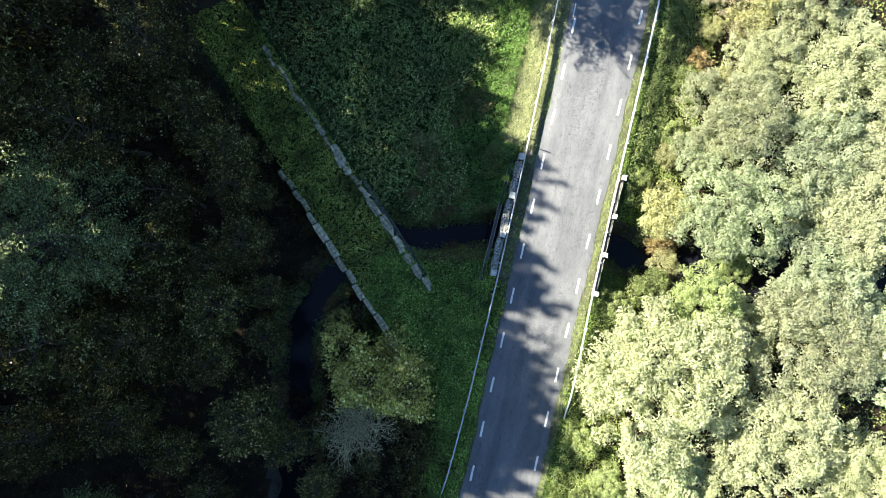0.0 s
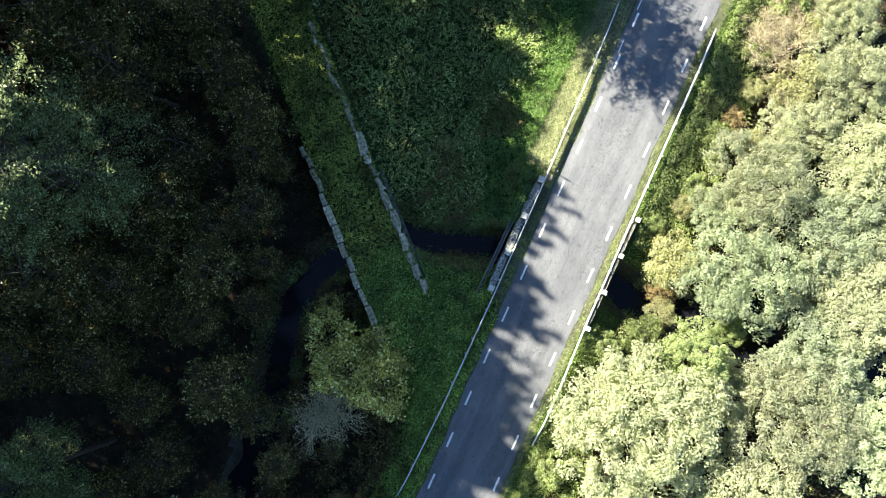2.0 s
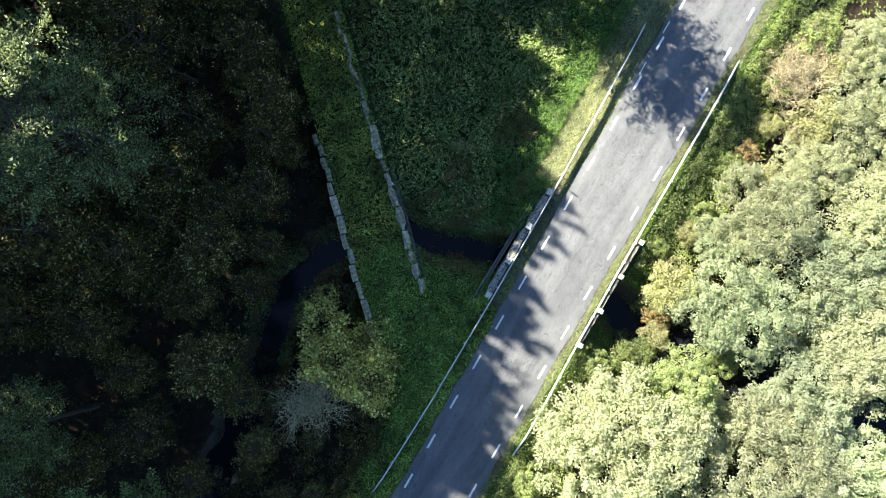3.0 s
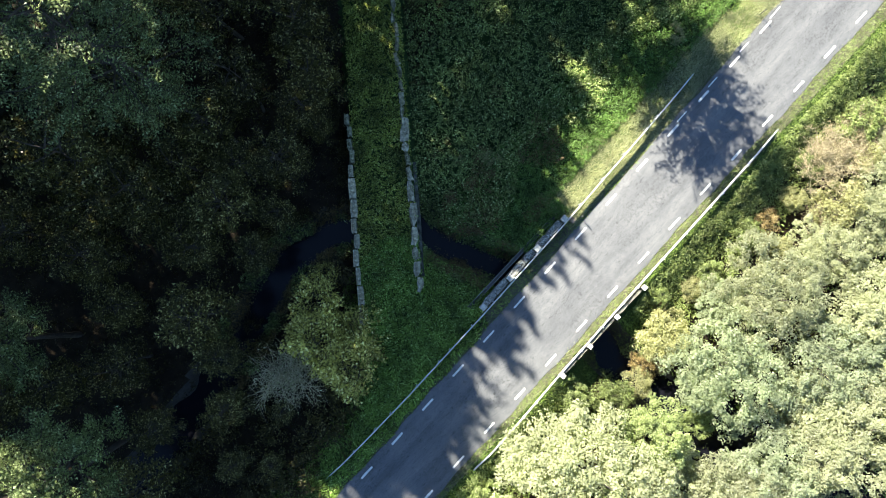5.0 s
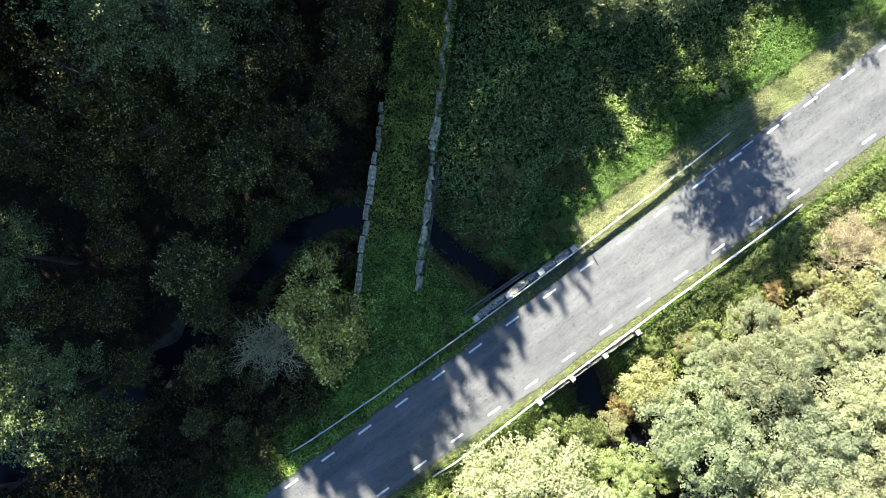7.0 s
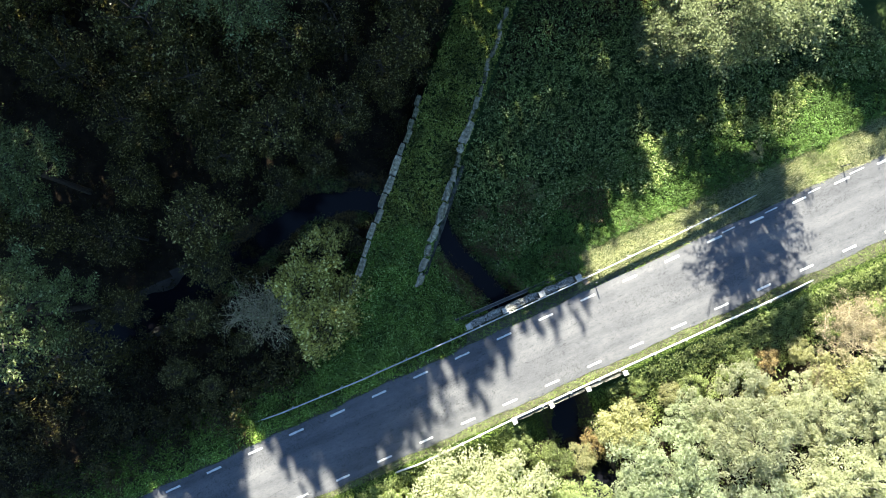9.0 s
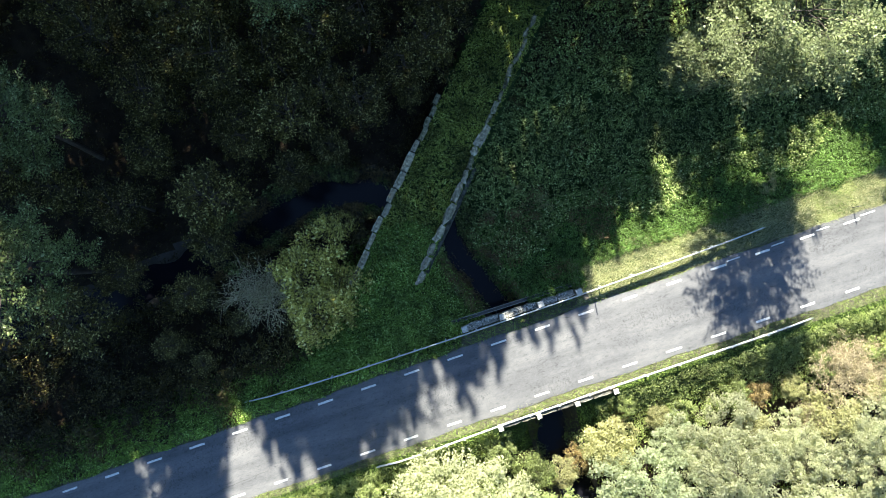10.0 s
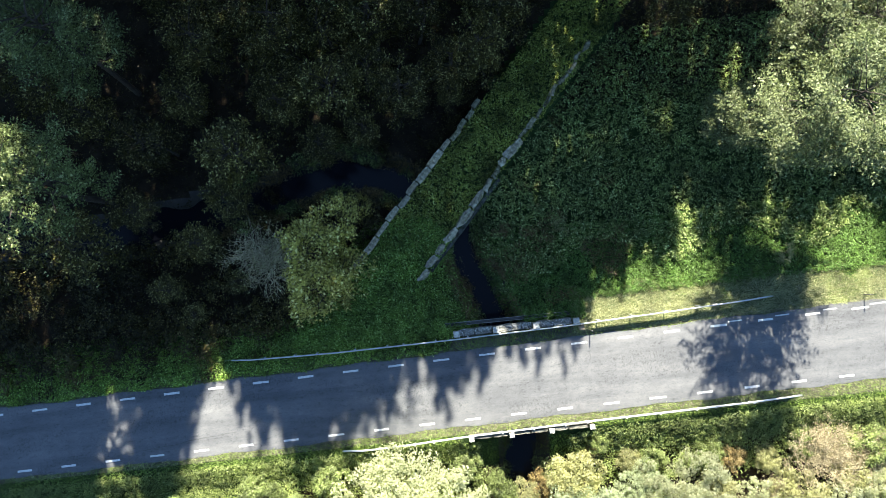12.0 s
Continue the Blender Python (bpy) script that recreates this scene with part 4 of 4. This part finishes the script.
# tall aspens on the slope beyond, whose shade lies over the valley
SHADE = [(-40, -13.5), (-18.2, -13.5), (-18.1, -6.0), (-17.8, -3.6), (-16.4, -3.8), (-15.9, -5.2), (-15.4, -3.6), (-13.9, -3.8), (-13.5, -6.6), (-13.0, -8.8), (-12.2, -7.2), (-11.6, -9.8), (-10.8, -8.2), (-9.9, -10.6), (-7.0, -11.3), (-6.0, -9.9), (-5.6, -8.0),
         (-5.1, -9.7), (-3.1, -9.7), (-2.5, -7.1), (-1.8, -6.8), (-1.1, -7.4), (-0.3, -9.4), (0.6, -9.9), (1.2, -8.4), (1.7, -6.8), (2.4, -5.8), (3.1, -6.4), (4.1, -5.9), (5.7, -6.5), (6.5, -5.6), (7.3, -6.4),
         (8.3, -5.1), (9.3, -3.7), (10.6, -2.7), (11.5, -1.7), (12.6, -0.3), (13.5, -1.9), (14.2, -2.4), (14.8, -2.2), (15.3, -0.6), (15.5, 5.0), (17.5, 5.0), (17.8, 1.4), (19.8, 1.6), (22.3, 1.8),
         (25.2, -0.2), (28.0, -0.4), (29, 4), (50, 4)]
GAPS = [(-22.2, 2.4, -3.0), (-5.0, 2.1, -4.5)]      # where a tall ash stands in the light


def make_aspen():
    """A slim, pointed tree: clumps hung close round a straight stem, thickest below the tip."""
    rng = np.random.default_rng(112)
    tree = tagged(new("aspen_tree"), "tall slim aspen on the northern slope", "tree")
    cl, rad = [], []
    for k in range(9):
        a, q = rng.uniform(0, 2 * math.pi), 0.0 if k == 0 else rng.uniform(0.35, 1.25)
        top = 27.0 - (0.0 if k == 0 else rng.uniform(0.6, 4.2))
        for d in 6.0 * np.linspace(0.02, 1, 13) ** 1.2:
            cl.append((math.cos(a) * q + rng.normal() * (0.03 + 0.07 * d), math.sin(a) * q + rng.normal() * (0.03 + 0.07 * d), top - d))
            rad.append((0.12 + 0.09 * d) * rng.uniform(0.7, 1.3))
    tips = len(cl)
    for d in 2.4 + 22.0 * rng.uniform(0, 1, 76) ** 1.4:
        a, q = rng.uniform(0, 2 * math.pi), math.sqrt(rng.uniform(0, 1)) * (0.6 + 0.17 * min(d, 8.0))
        cl.append((math.cos(a) * q, math.sin(a) * q, 27.0 - d))
        rad.append(rng.uniform(0.3, 0.5) + 0.04 * min(d, 8.0))
    cl, rad = np.array(cl), np.array(rad)
    leaves = np.concatenate([leaf_cloud(rng, cl[:tips], rad[:tips], 12, 0.27, 0.8), leaf_cloud(rng, cl[tips:], rad[tips:], 20, 0.46, 0.62)])
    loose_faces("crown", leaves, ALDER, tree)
    bm = bmesh.new()
    limb(bm, rng, (0, 0, -0.4), (0, 0, 26.6), 0.3, 0.02, 0.01, 7, 7)
    part("trunk", bm, BARK, tree, smooth=True)
    bm = bmesh.new()
    for k in range(0, len(cl), 18):
        limb(bm, rng, (0, 0, max(cl[k][2] - 0.8, 0.3)), tuple(cl[k]), 0.05, 0.012, 0.2, 4, 4)
    part("branchwork", bm, BARK, tree)
    return tree


aspen = make_aspen()


def aspen_spots():
    rng = random.Random(77)
    out = []
    for yy, step, less in ((29.5, 1.1, 0.0), (31.6, 1.6, 1.4), (33.8, 2.9, 0.4)):
        for x in np.arange(-40, 46, step):
            px, py = float(x) + rng.uniform(-0.25, 0.25), yy + rng.uniform(-0.8, 0.8)
            ref = px - 0.128 * (py + 6)
            shade_y = float(np.interp(ref, [a for a, _ in SHADE], [b for _, b in SHADE]))
            for g, w, lit in GAPS:
                if abs(ref - g) < w:
                    shade_y = lit
            top = (py - shade_y) * math.tan(SUN_EL) - less + rng.uniform(-0.2, 0.4)
            out.append((px, py, (top - float(ground(px, py)) + (-0.3 if -18.2 < ref < -13.2 else 1.5 if 2.2 < ref < 5.4 else 0.8 if 5.4 <= ref < 9.5 else 1.2 if ref < 2.3 else 0.5)) / 27.0))
    return out


plant(aspen, aspen_spots(), 13, wild=False)


# ---- ground cover ----
def cover(name, label, mat, spots, seed, size, narrow, lift, spread, per, droop=0.5):
    """Low leafy plants: small leaves in tufts over the ground."""
    rng = np.random.default_rng(seed)
    x, y = spots[:, 0], spots[:, 1]
    z = surface_z(x, y) + lift * rng.uniform(0.3, 1.0, len(x))
    ob = loose_faces(name, leaf_cloud(rng, np.stack([x, y, z], 1), np.full(len(x), spread), per, size, narrow, droop), mat)
    return tagged(ob, label, "plants", kind="stuff")


def blades(name, label, mat, spots, seed, h, w):
    """Upright, leaning grass blades, one triangle each."""
    rng = np.random.default_rng(seed)
    x, y = spots[:, 0], spots[:, 1]
    n = len(x)
    p = np.stack([x, y, surface_z(x, y) - 0.02], 1)
    a = rng.uniform(0, 2 * np.pi, n)
    lean = rng.uniform(0.5, 1.3, n)
    L = h * rng.uniform(0.5, 1.3, n)
    d = np.stack([np.cos(a) * np.sin(lean), np.sin(a) * np.sin(lean), np.cos(lean)], 1)
    s = np.stack([-np.sin(a), np.cos(a), np.zeros(n)], 1) * (w * rng.uniform(0.6, 1.4, n))[:, None]
    ob = loose_faces(name, np.stack([p - s, p + s, p + d * L[:, None]], 1), mat)
    return tagged(ob, label, "grass", kind="stuff")


def surface_z(x, y):
    z = ground(x, y)
    along, across = old_road(x, y)
    on_deck = (np.abs(across) < 2.0) & (np.abs(along - 12.2) < 3.9)
    z = np.where(on_deck, np.maximum(z, -0.36), z)
    return np.where((x > 0.4) & (x < 9.4) & (y > -10.3) & (y < -4.05), z_road(x) - 0.03, z)


def sown(n, box, keep, seed):
    rng = np.random.default_rng(seed)
    x, y = rng.uniform(box[0], box[1], n), rng.uniform(box[2], box[3], n)
    k = keep(x, y)
    return np.stack([x[k], y[k]], 1)


def patchy(x, y, f, a, seed=0.0):
    return (np.sin(f * x + 1.7 * np.sin(f * 0.8 * y + seed)) + np.sin(f * 1.2 * y + 1.4 * np.sin(f * 0.9 * x + 2 * seed))) > a


def on_track(x, y):
    along, across = old_road(x, y)
    return (np.abs(across) < 1.9) & (along > 1) & (along < 31)


def dry_shore(x, y):
    return stream_distance(x, y) > np.where(x > 0.5, 0.68, 1.0) + 0.28 * np.sin(2.3 * x + 1.6 * y) + 0.2 * np.sin(5 * x - 4 * y)


def north_verge(x, y):
    return (y > edge_north(x) + 0.0) & (y < -1.6)


def south_verge(x, y):
    return (y < edge_south(x) + 0.02) & (y > -12.8)


def off_bridge(x, y):
    on = (x > 0.8) & (x < 9.2) & (y > -11.0) & (y < -3.0)
    strip = (y > -10.3) & (y < -4.1)
    return (on & strip) | (~on & dry_shore(x, y))


def meadow(x, y):
    along, across = old_road(x, y)
    return (across < -2.15) & (y > -3.6) & dry_shore(x, y)


blades("verge_grass", "short green grass on the road verges", GRASS,
       np.concatenate([sown(90000, (-34, 36, -6, -1.2), lambda x, y: north_verge(x, y) & off_bridge(x, y) & ~((x > 9) & (y > -4.6) & patchy(x, y, 0.9, -0.2)), 41),
                       sown(80000, (-34, 36, -13, -9), lambda x, y: south_verge(x, y) & off_bridge(x, y), 42)]), 43, 0.24, 0.012)
blades("dry_grass", "sun-bleached dry grass on the road verges", DRYGRASS,
       np.concatenate([sown(120000, (8.6, 36, -4.6, -1.0), lambda x, y: north_verge(x, y) & patchy(x, y, 0.9, -1.0) & (y < -1.8 + 0.5 * np.sin(x)), 44),
                       sown(16000, (-30, 34, -10.6, -9.4), lambda x, y: south_verge(x, y) & (y > -10.35) & off_bridge(x, y), 45)]), 46, 0.24, 0.009)
cover("track_herbs", "short clover and grass covering the old track", TRACKLEAF, sown(80000, (-9, 18, -5, 22), lambda x, y: on_track(x, y) & (y > 1.5), 47), 48, 0.09, 0.75, 0.16, 0.12, 6)
cover("nettles", "dense dark nettles filling the damp meadow", NETTLE, sown(28000, (1, 34, -4, 15), lambda x, y: meadow(x, y) & (y > 0.3 + np.sin(0.7 * x)), 49), 50, 0.115, 0.62, 0.9, 0.17, 7)
cover("meadow_herbs", "bright green herbs on the meadow slope", HERB, sown(15000, (3, 34, -4.0, 2.5), lambda x, y: meadow(x, y) & ((x < 9.5) | (y > -2.4)), 51), 52, 0.12, 0.42, 0.4, 0.2, 8)
cover("clover", "low broad-leaved herbs where track and road meet", CLOVER, sown(23000, (-12, 2.6, -4.0, 4), lambda x, y: (old_road(x, y)[1] < 3.2) & dry_shore(x, y) & (y > -3.95), 53), 54, 0.085, 0.75, 0.24, 0.14, 7)
cover("shaded_verge_herbs", "dark leafy weeds behind the guard rail", CLOVER, sown(15000, (-34, 0.6, -5.7, -2.4), lambda x, y: (y > edge_north(x) + 0.12 + 0.08 * np.sin(2.3 * x)), 63), 64, 0.10, 0.5, 0.2, 0.14, 6)
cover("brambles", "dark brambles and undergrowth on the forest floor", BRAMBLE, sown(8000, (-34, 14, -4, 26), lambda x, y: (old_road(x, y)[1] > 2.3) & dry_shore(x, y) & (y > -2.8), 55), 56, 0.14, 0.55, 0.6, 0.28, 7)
cover("bank_herbs", "leafy plants on the southern road bank", BANKLEAF, sown(17000, (-30, 34, -15, -10.75), lambda x, y: off_bridge(x, y) & ~((x > 1.8) & (x < 7.6) & (y > -12.9)), 57), 58, 0.095, 0.5, 0.45, 0.2, 8)
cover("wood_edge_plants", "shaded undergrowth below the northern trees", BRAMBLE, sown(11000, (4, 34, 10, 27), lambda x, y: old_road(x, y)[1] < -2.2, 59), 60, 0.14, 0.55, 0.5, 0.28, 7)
cover("thicket_floor", "weeds below the southern thicket", BANKLEAF, sown(8000, (-26, 32, -34, -14), lambda x, y: dry_shore(x, y), 61), 62, 0.17, 0.5, 0.6, 0.3, 5)
cover("stream_bank_weeds", "brown and green weeds hanging over the stream banks", RUSSET, sown(30000, (-14, 6, -3.2, 10), lambda x, y: (stream_distance(x, y) > np.where(x > 0.5, 0.35, 0.72)) & (stream_distance(x, y) < 1.75) & (np.abs(old_road(x, y)[1]) > 2.2) & patchy(x, y, 1.6, -0.6), 65), 66, 0.10, 0.4, 0.45, 0.2, 7)
cover("stream_side_herbs", "green plants crowding the stream edge", NETTLE, sown(20000, (-14, 6, -3.2, 10), lambda x, y: (stream_distance(x, y) > np.where(x > 0.5, 0.55, 0.75)) & (stream_distance(x, y) < 1.9) & (np.abs(old_road(x, y)[1]) > 2.2) & ~patchy(x, y, 1.6, -0.2), 67), 68, 0.12, 0.5, 0.45, 0.2, 7)
cover("meadow_docks", "withered brown docks among the nettles", RUSSET, sown(2600, (3, 13, -2.5, 5.5), lambda x, y: meadow(x, y) & patchy(x, y, 1.1, 0.55, 1.3), 69), 70, 0.10, 0.4, 0.95, 0.22, 7)
